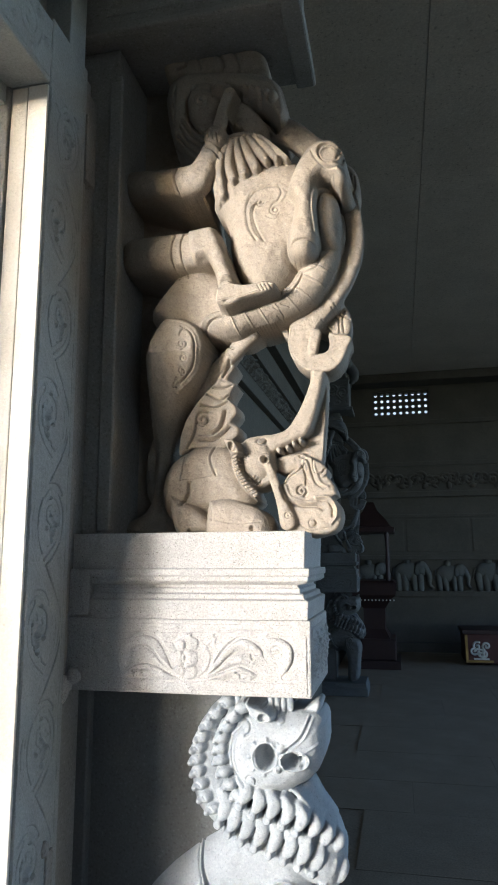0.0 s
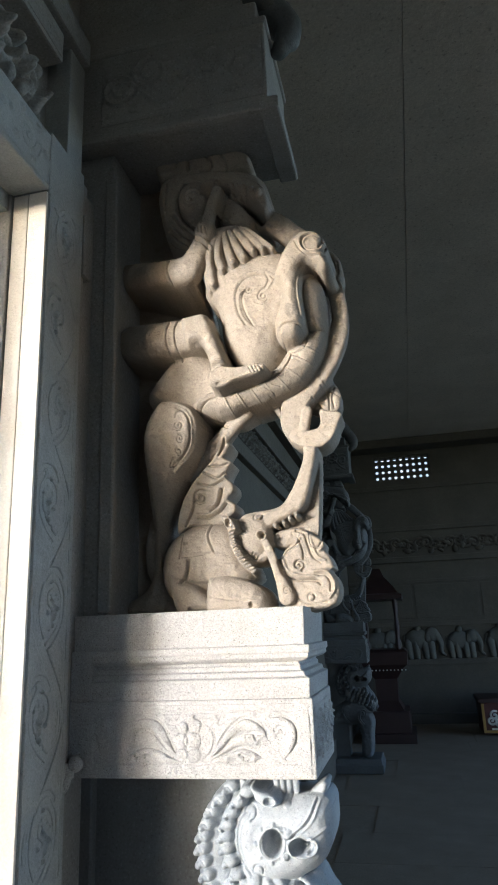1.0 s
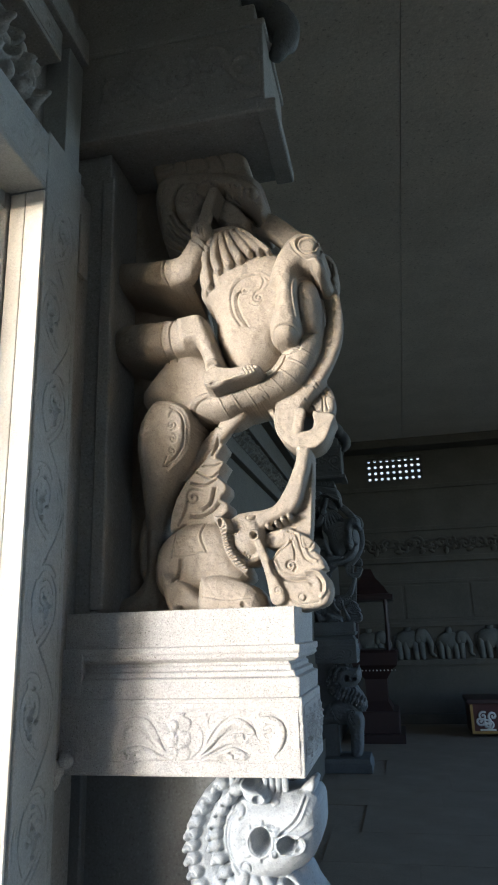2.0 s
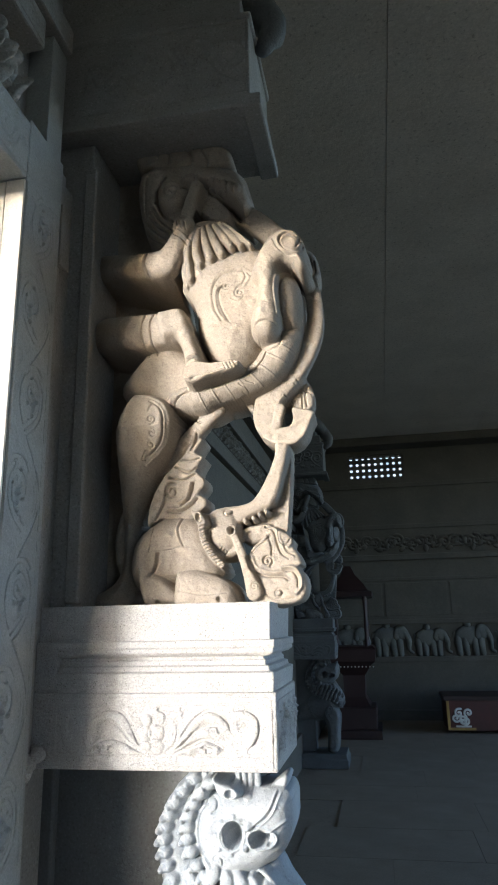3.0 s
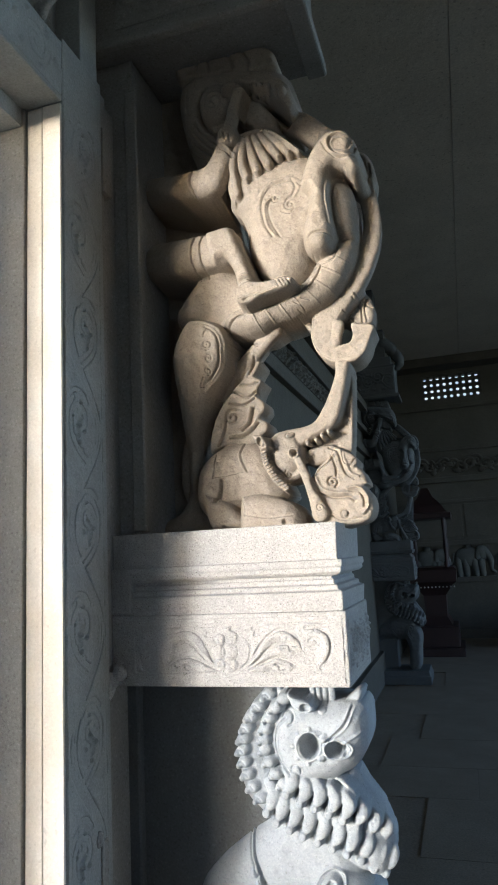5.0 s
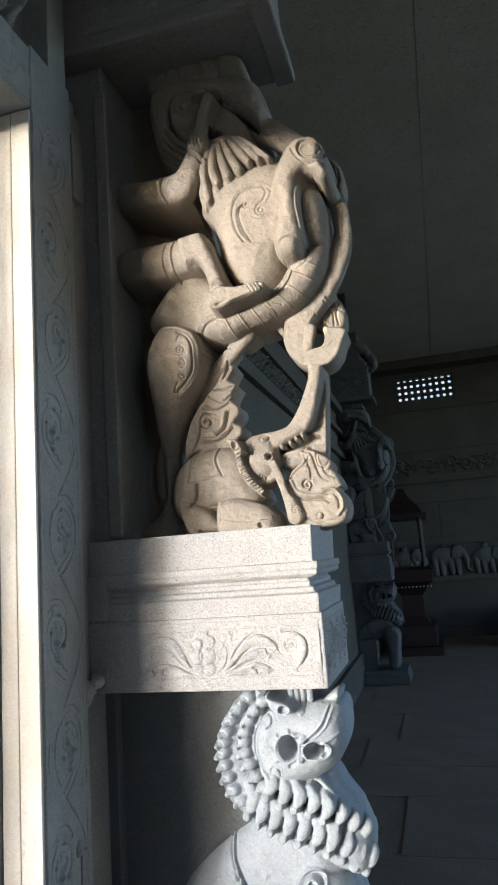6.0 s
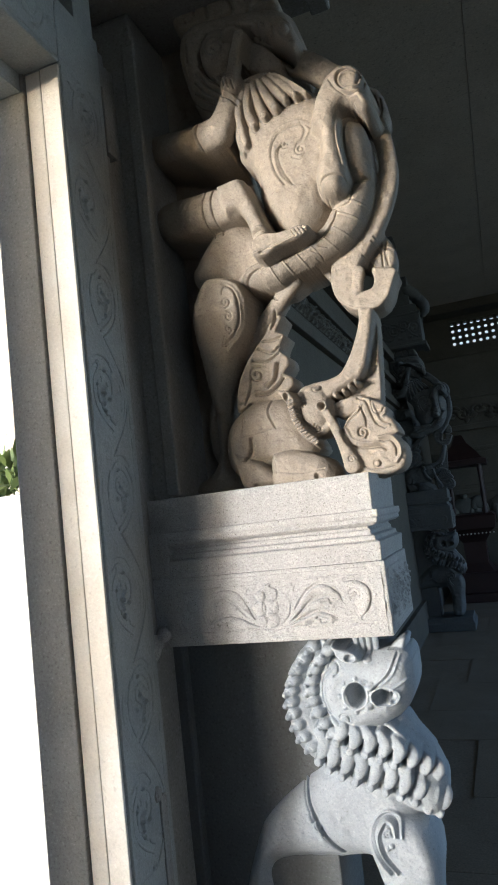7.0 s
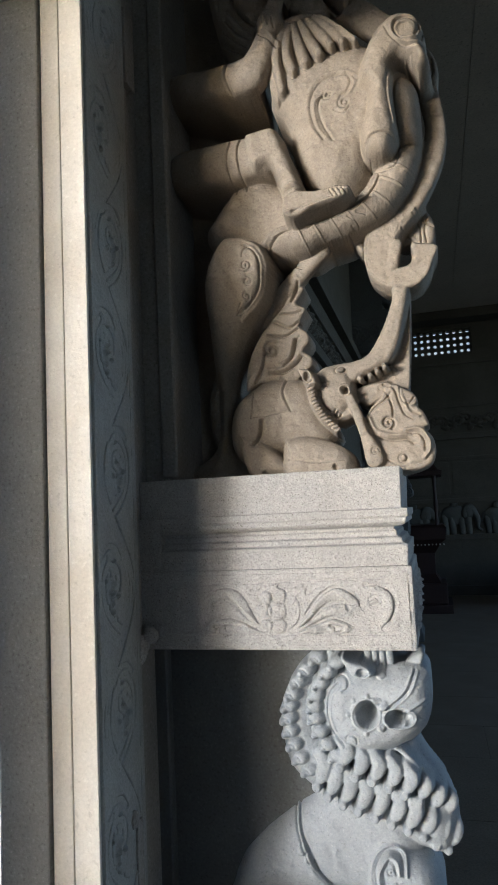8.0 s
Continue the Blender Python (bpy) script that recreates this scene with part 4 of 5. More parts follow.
    mark(f, [(0.184, 0.782), (0.195, 0.762)], 0.002, 0.007)
    mark(f, [(0.196, 0.782), (0.206, 0.765)], 0.002, 0.007)
    mark(f, [(0.207, 0.783), (0.218, 0.767)], 0.002, 0.007)
    mark(f, [(0.065, 0.735), (0.132, 0.753), (0.2, 0.768)], 0.004, 0.008)
    # scroll on the chest
    mark(f, [(0.275, 1.113), (0.236, 1.14), (0.191, 1.143), (0.149, 1.121), (0.126, 1.069), (0.135, 1.008), (0.159, 0.959)], 0.0031, 0.0052)
    mark(f, [(0.289, 1.104), (0.272, 1.125), (0.232, 1.151), (0.187, 1.155), (0.141, 1.133), (0.116, 1.07), (0.124, 1.008), (0.151, 0.956)], 0.0041, -0.0026)
    mark(f, [(0.185, 1.093), (0.158, 1.084), (0.15, 1.05), (0.161, 1.002), (0.185, 0.953)], 0.0034, 0.0059)
    mark(f, [(0.175, 1.096), (0.143, 1.079), (0.138, 1.041), (0.148, 0.991), (0.169, 0.958)], 0.0038, -0.0039)
    coil(f, 0.174, 1.092, 0.015, 1.2, -1, 0, 0.003, -0.0052)
    coil(f, 0.224, 1.058, 0.0188, 1.3, 1, 120, 0.0031, -0.0052)
    mark(f, [(0.236, 1.146), (0.247, 1.118), (0.234, 1.091), (0.217, 1.081)], 0.003, 0.0052)
    mark(f, [(0.248, 1.138), (0.259, 1.109), (0.241, 1.081)], 0.0034, -0.0033)
    mark(f, [(0.195, 1.04), (0.223, 1.027), (0.239, 1.042)], 0.0027, 0.0046)
    # ends of the bent limb
    mark(f, [(0.453, 1.185), (0.446, 1.173), (0.433, 1.167), (0.416, 1.167), (0.4, 1.174), (0.386, 1.186), (0.379, 1.201), (0.379, 1.216), (0.386, 1.228), (0.399, 1.234), (0.415, 1.234), (0.432, 1.227), (0.445, 1.215), (0.453, 1.199), (0.453, 1.185)], 0.0031, 0.01)
    dome(f, 0.416, 1.2, 0.0347, 0.0245, 0.012)
    mark(f, [(0.46, 1.182), (0.451, 1.168), (0.436, 1.16), (0.416, 1.161), (0.397, 1.169), (0.381, 1.183), (0.371, 1.202), (0.371, 1.219), (0.38, 1.234), (0.396, 1.241), (0.415, 1.241), (0.435, 1.232), (0.451, 1.217), (0.46, 1.199), (0.46, 1.182)], 0.0037, -0.004)
    mark(f, [(0.354, 1.22), (0.372, 1.182), (0.405, 1.157), (0.448, 1.156)], 0.0031, 0.006)
    mark(f, [(0.276, 0.88), (0.285, 0.907), (0.316, 0.917), (0.35, 0.912), (0.363, 0.891)], 0.0029, 0.01)
    mark(f, [(0.276, 0.88), (0.294, 0.859), (0.323, 0.848), (0.354, 0.856), (0.365, 0.887)], 0.0026, 0.006)
    mark(f, [(0.418, 1.132), (0.384, 1.127), (0.359, 1.094), (0.352, 1.038), (0.36, 0.95)], 0.0033, -0.01)
    mark(f, [(0.408, 1.125), (0.378, 1.111), (0.366, 1.076), (0.363, 1.026), (0.368, 0.958)], 0.003, 0.008)
    # edge and plates of the underside
    mark(f, [(-0.052, 0.686), (-0.002, 0.725), (0.075, 0.739), (0.156, 0.756), (0.24, 0.786), (0.277, 0.827), (0.292, 0.854)], 0.0062, -0.009)
    mark(f, [(-0.038, 0.676), (0.018, 0.713), (0.083, 0.721), (0.163, 0.738), (0.251, 0.768), (0.29, 0.806), (0.307, 0.843)], 0.0037, 0.012)
    mark(f, [(0.065, 0.715), (0.087, 0.659)], 0.0022, -0.005)
    mark(f, [(0.113, 0.719), (0.139, 0.673)], 0.0022, -0.005)
    mark(f, [(0.161, 0.73), (0.187, 0.688)], 0.0022, -0.005)
    mark(f, [(0.209, 0.747), (0.239, 0.706)], 0.0022, -0.005)
    mark(f, [(0.253, 0.762), (0.29, 0.724)], 0.0022, -0.005)
    mark(f, [(0.286, 0.79), (0.342, 0.75)], 0.0022, -0.005)
    mark(f, [(0.308, 0.833), (0.383, 0.794)], 0.0022, -0.005)
    mark(f, [(0.32, 0.873), (0.405, 0.836)], 0.0022, -0.005)
    mark(f, [(-0.012, 0.665), (0.017, 0.648), (0.053, 0.629)], 0.0031, 0.012)
    # leaf border and curls on the thigh
    mark(f, [(-0.159, 0.716), (-0.101, 0.705), (-0.057, 0.679), (-0.037, 0.628), (-0.046, 0.565), (-0.083, 0.513), (-0.128, 0.478)], 0.005, -0.008)
    mark(f, [(-0.102, 0.688), (-0.069, 0.664), (-0.055, 0.622), (-0.064, 0.566), (-0.097, 0.522), (-0.132, 0.494)], 0.0029, 0.007)
    coil(f, -0.096, 0.623, 0.0183, 1.3, 1, -90, 0.0028, -0.007)
    coil(f, -0.095, 0.578, 0.014, 1.3, -1, 90, 0.0028, -0.007)
    coil(f, -0.107, 0.54, 0.012, 1.2, 1, -90, 0.0026, -0.006)
    mark(f, [(-0.088, 0.679), (-0.102, 0.664), (-0.104, 0.654)], 0.0027, 0.006)
    mark(f, [(-0.122, 0.507), (-0.142, 0.494), (-0.126, 0.524)], 0.0026, 0.006)
    # crest leaves
    coil(f, -0.059, 0.392, 0.0305, 1.3, 1, 60, 0.0035, -0.01)
    mark(f, [(-0.084, 0.382), (-0.091, 0.342), (-0.115, 0.296)], 0.0037, 0.012)
    mark(f, [(-0.069, 0.32), (-0.024, 0.319), (0.013, 0.338), (0.034, 0.36)], 0.0036, 0.012)
    mark(f, [(-0.023, 0.341), (0.006, 0.366), (0.02, 0.417)], 0.0036, 0.012)
    mark(f, [(-0.067, 0.441), (-0.017, 0.431), (0.025, 0.449)], 0.0037, 0.012)
    mark(f, [(-0.045, 0.48), (0.0, 0.456), (0.029, 0.473)], 0.0037, 0.012)
    mark(f, [(-0.024, 0.503), (0.014, 0.499), (0.039, 0.505)], 0.0037, 0.012)
    mark(f, [(0.011, 0.541), (0.028, 0.568), (0.037, 0.592)], 0.0037, 0.012)
    mark(f, [(-0.073, 0.333), (-0.028, 0.331), (0.005, 0.349), (0.026, 0.371)], 0.0049, -0.006)
    mark(f, [(-0.035, 0.35), (-0.006, 0.371), (0.007, 0.418)], 0.0048, -0.006)
    # elephant: cloth, legs, cheek, eye, collar
    mark(f, [(-0.015, 0.292), (-0.02, 0.247), (0.0, 0.191)], 0.0027, 0.006)
    mark(f, [(-0.023, 0.293), (-0.028, 0.247), (-0.008, 0.193)], 0.0026, -0.003)
    mark(f, [(-0.119, 0.263), (-0.116, 0.219), (-0.122, 0.181)], 0.0029, 0.006)
    mark(f, [(-0.116, 0.183), (-0.067, 0.184), (-0.002, 0.196)], 0.0021, 0.003)
    mark(f, [(-0.091, 0.168), (-0.095, 0.129), (-0.115, 0.099)], 0.0058, 0.016)
    mark(f, [(-0.102, 0.102), (-0.068, 0.093), (-0.016, 0.097)], 0.0023, 0.004)
    mark(f, [(-0.016, 0.097), (-0.005, 0.069), (-0.007, 0.042)], 0.0023, 0.004)
    mark(f, [(-0.007, 0.046), (0.074, 0.031), (0.153, 0.035)], 0.002, 0.004)
    dome(f, 0.126, 0.015, 0.0071, 0.0089, 0.016)
    dome(f, -0.087, 0.011, 0.0074, 0.0074, 0.012)
    mark(f, [(0.093, 0.24), (0.097, 0.202), (0.126, 0.171)], 0.0026, 0.008)
    coil(f, 0.138, 0.172, 0.0132, 1.3, 1, 120, 0.0026, -0.007)
    coil(f, 0.101, 0.251, 0.0095, 1.2, 1, 0, 0.0023, -0.006)
    dome(f, 0.151, 0.302, 0.0135, 0.0096, -0.007)
    mark(f, [(0.166, 0.305), (0.163, 0.296), (0.153, 0.29), (0.142, 0.292), (0.136, 0.299), (0.138, 0.308), (0.148, 0.313), (0.16, 0.312), (0.166, 0.305)], 0.0019, 0.005)
    dome(f, 0.164, 0.239, 0.0103, 0.0113, 0.035)
    mark(f, [(0.181, 0.238), (0.175, 0.226), (0.163, 0.222), (0.151, 0.228), (0.147, 0.24), (0.152, 0.252), (0.165, 0.256), (0.177, 0.25), (0.181, 0.238)], 0.0024, -0.005)
    dome(f, 0.062, 0.279, 0.0094, 0.015, 0.016)
    mark(f, [(0.052, 0.256), (0.076, 0.265)], 0.0025, 0.009)
    mark(f, [(0.054, 0.245), (0.077, 0.254)], 0.0024, 0.009)
    mark(f, [(0.055, 0.234), (0.079, 0.244)], 0.0025, 0.009)
    mark(f, [(0.058, 0.224), (0.081, 0.234)], 0.0024, 0.009)
    mark(f, [(0.061, 0.214), (0.084, 0.224)], 0.0024, 0.009)
    mark(f, [(0.065, 0.205), (0.088, 0.214)], 0.0024, 0.009)
    mark(f, [(0.069, 0.195), (0.092, 0.204)], 0.0024, 0.009)
    mark(f, [(0.074, 0.185), (0.097, 0.195)], 0.0024, 0.009)
    mark(f, [(0.079, 0.176), (0.102, 0.185)], 0.0024, 0.009)
    mark(f, [(0.085, 0.166), (0.108, 0.176)], 0.0024, 0.009)
    mark(f, [(0.092, 0.157), (0.115, 0.166)], 0.0024, 0.009)
    mark(f, [(0.099, 0.147), (0.122, 0.157)], 0.0024, 0.009)
    mark(f, [(0.107, 0.138), (0.13, 0.147)], 0.0024, 0.009)
    mark(f, [(0.115, 0.128), (0.138, 0.138)], 0.0024, 0.009)
    mark(f, [(0.124, 0.119), (0.147, 0.129)], 0.0024, 0.009)
    # leaf before the elephant
    mark(f, [(0.27, 0.253), (0.3, 0.236), (0.312, 0.198), (0.325, 0.161), (0.349, 0.141)], 0.0034, 0.01)
    mark(f, [(0.282, 0.26), (0.311, 0.243), (0.324, 0.205), (0.34, 0.163), (0.365, 0.147)], 0.0041, -0.007)
    mark(f, [(0.317, 0.235), (0.322, 0.198), (0.342, 0.189), (0.354, 0.203)], 0.0028, 0.009)
    mark(f, [(0.215, 0.145), (0.232, 0.104), (0.276, 0.087), (0.327, 0.084), (0.345, 0.073)], 0.0041, 0.013)
    mark(f, [(0.224, 0.16), (0.244, 0.118), (0.284, 0.101), (0.336, 0.098)], 0.0045, -0.007)
    mark(f, [(0.224, 0.16), (0.244, 0.184), (0.271, 0.201), (0.289, 0.222)], 0.0032, 0.01)
    mark(f, [(0.277, 0.23), (0.293, 0.185), (0.293, 0.152)], 0.003, 0.01)
    mark(f, [(0.326, 0.113), (0.366, 0.113), (0.388, 0.083), (0.389, 0.051), (0.373, 0.029)], 0.0043, -0.01)
    mark(f, [(0.332, 0.102), (0.361, 0.099), (0.376, 0.076), (0.376, 0.05)], 0.0029, 0.008)
    mark(f, [(0.349, 0.181), (0.368, 0.191)], 0.0045, -0.01)
    mark(f, [(0.272, 0.027), (0.304, 0.011), (0.363, 0.015)], 0.0024, 0.006)
    coil(f, 0.277, 0.136, 0.0201, 1.3, 1, -60, 0.0035, -0.01)
    dome(f, 0.313, 0.032, 0.009, 0.009, -0.008)
    mark(f, [(0.326, 0.031), (0.321, 0.022), (0.312, 0.019), (0.303, 0.023), (0.3, 0.032), (0.304, 0.041), (0.314, 0.044), (0.322, 0.04), (0.326, 0.031)], 0.0018, 0.005)
    coil(f, 0.237, 0.055, 0.0126, 1.3, 1, 0, 0.0023, -0.006)
    # hook, flower and leaf
    dome(f, 0.367, 0.626, 0.0141, 0.0301, 0.07)
    mark(f, [(0.26, 0.703), (0.249, 0.636), (0.262, 0.587), (0.299, 0.551), (0.345, 0.538)], 0.0021, 0.002)
    mark(f, [(0.392, 0.748), (0.41, 0.721), (0.41, 0.672)], 0.0027, 0.008)
    mark(f, [(0.432, 0.752), (0.422, 0.719), (0.427, 0.681)], 0.0027, 0.008)
    mark(f, [(0.357, 0.71), (0.376, 0.695), (0.383, 0.673)], 0.0027, 0.008)
    mark(f, [(0.401, 0.76), (0.423, 0.736), (0.446, 0.725)], 0.0026, 0.008)
    mark(f, [(0.21, 0.733), (0.234, 0.717), (0.241, 0.683)], 0.0025, 0.007)
    mark(f, [(0.236, 0.743), (0.26, 0.736)], 0.0025, 0.007)
    mark(f, [(0.218, 0.711), (0.237, 0.696)], 0.0025, 0.007)


def lion_form(f):
    # body, legs and neck
    plate(f, [(-0.379, 0.479), (-0.33, 0.592), (-0.254, 0.674), (-0.168, 0.738), (-0.066, 0.802), (0.076, 0.859), (0.136, 0.868), (0.189, 0.807), (0.218, 0.734), (0.22, 0.613), (0.212, 0.493), (0.194, 0.355), (0.166, 0.113), (0.064, 0.096), (0.074, 0.339), (0.057, 0.429), (0.031, 0.48), (-0.065, 0.474), (-0.259, 0.453), (-0.273, 0.358), (-0.299, 0.034), (-0.447, 0.009), (-0.418, 0.341)], -0.125, 0.07, 0.12, 0.15)
    plate(f, [(0.05, 0.624), (0.103, 0.653), (0.157, 0.641), (0.215, 0.61), (0.245, 0.525), (0.227, 0.394), (0.199, 0.177), (0.08, 0.157), (0.081, 0.389), (0.063, 0.475), (0.044, 0.548)], -0.165, 0.06, 0.05, 0.07)
    plate(f, [(-0.067, 1.161), (-0.125, 1.104), (-0.163, 1.027), (-0.175, 0.934), (-0.158, 0.843), (-0.099, 0.781), (-0.013, 0.726), (0.088, 0.682), (0.186, 0.644), (0.257, 0.634), (0.293, 0.712), (0.271, 0.802), (0.224, 0.869), (0.175, 0.93), (0.069, 0.894), (-0.037, 0.914), (-0.067, 1.012), (-0.034, 1.097), (0.087, 1.157)], -0.13, 0.02, 0.07, 0.08)
    # head, ears and crest
    plate(f, [(-0.057, 1.024), (-0.032, 1.086), (0.019, 1.116), (0.114, 1.122), (0.212, 1.124), (0.243, 1.1), (0.246, 1.034), (0.233, 0.984), (0.205, 0.946), (0.149, 0.913), (0.081, 0.893), (0.012, 0.901), (-0.031, 0.937), (-0.054, 0.985)], -0.19, 0.05, 0.07, 0.085)
    plate(f, [(0.018, 1.156), (0.052, 1.144), (0.088, 1.132), (0.102, 1.11), (0.076, 1.1), (0.039, 1.112)], -0.205, -0.05, 0.01, 0.02)
    plate(f, [(0.158, 1.102), (0.184, 1.128), (0.22, 1.153), (0.234, 1.145), (0.222, 1.116), (0.195, 1.094)], -0.12, 0.0, 0.01, 0.02)
    limb(f, [(-0.043, 1.162, -0.12, 0.0104), (-0.041, 1.139, -0.119, 0.0112), (-0.038, 1.112, -0.12, 0.0104)], p=2.4, th=1.0)
    limb(f, [(-0.019, 1.162, -0.12, 0.0102), (-0.017, 1.139, -0.119, 0.0111), (-0.015, 1.113, -0.12, 0.0102)], p=2.4, th=1.0)
    limb(f, [(0.004, 1.162, -0.12, 0.0102), (0.006, 1.139, -0.119, 0.0111), (0.008, 1.113, -0.12, 0.0102)], p=2.4, th=1.0)
    limb(f, [(0.082, 1.163, -0.12, 0.0101), (0.084, 1.14, -0.119, 0.0109), (0.086, 1.114, -0.12, 0.0101)], p=2.4, th=1.0)
    limb(f, [(0.101, 1.163, -0.12, 0.0099), (0.103, 1.14, -0.119, 0.0108), (0.105, 1.114, -0.12, 0.0101)], p=2.4, th=1.0)
    limb(f, [(0.121, 1.163, -0.12, 0.0099), (0.122, 1.14, -0.119, 0.0109), (0.124, 1.114, -0.12, 0.0101)], p=2.4, th=1.0)
    limb(f, [(0.14, 1.163, -0.12, 0.0099), (0.141, 1.14, -0.119, 0.0109), (0.143, 1.115, -0.12, 0.0099)], p=2.4, th=1.0)
    disc(f, 0.122, 1.028, -0.17, 0.0142, 0.0142, 0.03, 0, p=2.2)
    disc(f, 0.114, 0.973, -0.165, 0.0144, 0.0128, 0.03, 0, p=2.2)
    disc(f, 0.198, 0.991, -0.085, 0.032, 0.0417, 0.08, 0, p=2.6)
    # mane: curls down the neck, then rows of long rolled locks
    disc(f, -0.053, 1.142, -0.12, 0.0259, 0.0199, 0.03, -18, p=2.3)
    disc(f, -0.069, 1.131, -0.131, 0.0121, 0.0112, 0.025, 0, p=2.2)
    disc(f, -0.087, 1.108, -0.12, 0.0259, 0.0199, 0.03, -18, p=2.3)
    disc(f, -0.103, 1.098, -0.131, 0.0121, 0.0112, 0.025, 0, p=2.2)
    disc(f, -0.113, 1.075, -0.12, 0.0255, 0.0196, 0.03, -18, p=2.3)
    disc(f, -0.129, 1.065, -0.131, 0.0123, 0.0114, 0.025, 0, p=2.2)
    disc(f, -0.129, 1.041, -0.12, 0.0255, 0.0196, 0.03, -18, p=2.3)
    disc(f, -0.145, 1.031, -0.131, 0.0121, 0.0112, 0.025, 0, p=2.2)
    disc(f, -0.14, 1.01, -0.12, 0.0259, 0.0199, 0.03, -18, p=2.3)
    disc(f, -0.156, 1.0, -0.131, 0.0123, 0.0114, 0.025, 0, p=2.2)
    disc(f, -0.143, 0.977, -0.12, 0.0255, 0.0196, 0.03, -18, p=2.3)
    disc(f, -0.16, 0.967, -0.131, 0.0119, 0.0111, 0.025, 0, p=2.2)
    disc(f, -0.14, 0.943, -0.12, 0.0255, 0.0196, 0.03, -18, p=2.3)
    disc(f, -0.156, 0.933, -0.131, 0.0119, 0.0111, 0.025, 0, p=2.2)
    disc(f, -0.131, 0.908, -0.12, 0.0255, 0.0196, 0.03, -18, p=2.3)
    disc(f, -0.147, 0.898, -0.131, 0.0119, 0.0111, 0.025, 0, p=2.2)
    disc(f, -0.116, 0.873, -0.12, 0.0255, 0.0196, 0.03, -18, p=2.3)
    disc(f, -0.132, 0.863, -0.131, 0.0119, 0.0111, 0.025, 0, p=2.2)
    disc(f, -0.093, 0.842, -0.12, 0.0248, 0.019, 0.03, -18, p=2.3)
    disc(f, -0.109, 0.833, -0.131, 0.0117, 0.0109, 0.025, 0, p=2.2)
    disc(f, 0.005, 1.136, -0.155, 0.0251, 0.0193, 0.03, -18, p=2.3)
    disc(f, -0.011, 1.126, -0.166, 0.0116, 0.0107, 0.025, 0, p=2.2)
    disc(f, -0.023, 1.11, -0.155, 0.0251, 0.0193, 0.03, -18, p=2.3)
    disc(f, -0.039, 1.1, -0.166, 0.0117, 0.0109, 0.025, 0, p=2.2)
    disc(f, -0.044, 1.081, -0.155, 0.0252, 0.0193, 0.03, -18, p=2.3)
    disc(f, -0.06, 1.071, -0.166, 0.0117, 0.0109, 0.025, 0, p=2.2)
    disc(f, -0.057, 1.05, -0.155, 0.0252, 0.0193, 0.03, -18, p=2.3)
    disc(f, -0.073, 1.04, -0.166, 0.0119, 0.0111, 0.025, 0, p=2.2)
    disc(f, -0.062, 1.019, -0.155, 0.0248, 0.019, 0.03, -18, p=2.3)
    disc(f, -0.078, 1.01, -0.166, 0.0116, 0.0107, 0.025, 0, p=2.2)
    disc(f, -0.06, 0.989, -0.155, 0.0248, 0.019, 0.03, -18, p=2.3)
    disc(f, -0.076, 0.98, -0.166, 0.0116, 0.0107, 0.025, 0, p=2.2)
    disc(f, -0.05, 0.956, -0.155, 0.0248, 0.019, 0.03, -18, p=2.3)
    disc(f, -0.066, 0.947, -0.166, 0.0117, 0.0109, 0.025, 0, p=2.2)
    disc(f, -0.033, 0.922, -0.155, 0.0244, 0.0187, 0.03, -18, p=2.3)
    disc(f, -0.048, 0.913, -0.166, 0.0114, 0.0106, 0.025, 0, p=2.2)
    disc(f, -0.009, 0.895, -0.155, 0.0244, 0.0187, 0.03, -18, p=2.3)
    disc(f, -0.024, 0.886, -0.166, 0.0112, 0.0104, 0.025, 0, p=2.2)
    limb(f, [(-0.063, 0.893, -0.14, 0.0184), (-0.045, 0.868, -0.155, 0.0204), (-0.053, 0.84, -0.158, 0.0187), (-0.065, 0.822, -0.156, 0.0099)], p=2.2, th=0.7)
    disc(f, -0.071, 0.809, -0.149, 0.0147, 0.0147, 0.02, 0, p=5)
    limb(f, [(-0.035, 0.868, -0.14, 0.0182), (-0.017, 0.843, -0.155, 0.02), (-0.025, 0.815, -0.158, 0.0187), (-0.037, 0.797, -0.156, 0.0098)], p=2.2, th=0.7)
    disc(f, -0.043, 0.784, -0.149, 0.0147, 0.0147, 0.02, 0, p=5)
    limb(f, [(0.004, 0.849, -0.14, 0.0179), (0.021, 0.824, -0.155, 0.02), (0.014, 0.797, -0.158, 0.0181), (0.001, 0.78, -0.156, 0.0096)], p=2.2, th=0.7)
    disc(f, -0.004, 0.766, -0.149, 0.0144, 0.0144, 0.02, 0, p=5)
    limb(f, [(0.044, 0.833, -0.14, 0.0179), (0.061, 0.808, -0.155, 0.0197), (0.053, 0.781, -0.158, 0.0181), (0.041, 0.764, -0.156, 0.0095)], p=2.2, th=0.7)
    disc(f, 0.035, 0.751, -0.149, 0.0144, 0.0144, 0.02, 0, p=5)
    limb(f, [(0.087, 0.82, -0.141, 0.0176), (0.103, 0.796, -0.155, 0.0197), (0.095, 0.769, -0.158, 0.0181), (0.083, 0.752, -0.156, 0.0095)], p=2.2, th=0.7)
    disc(f, 0.078, 0.738, -0.149, 0.0142, 0.0142, 0.02, 0, p=5)
    limb(f, [(0.129, 0.806, -0.141, 0.0174), (0.145, 0.782, -0.155, 0.0194), (0.137, 0.755, -0.158, 0.0179), (0.125, 0.738, -0.156, 0.0093)], p=2.2, th=0.7)
    disc(f, 0.12, 0.725, -0.149, 0.0142, 0.0142, 0.02, 0, p=5)
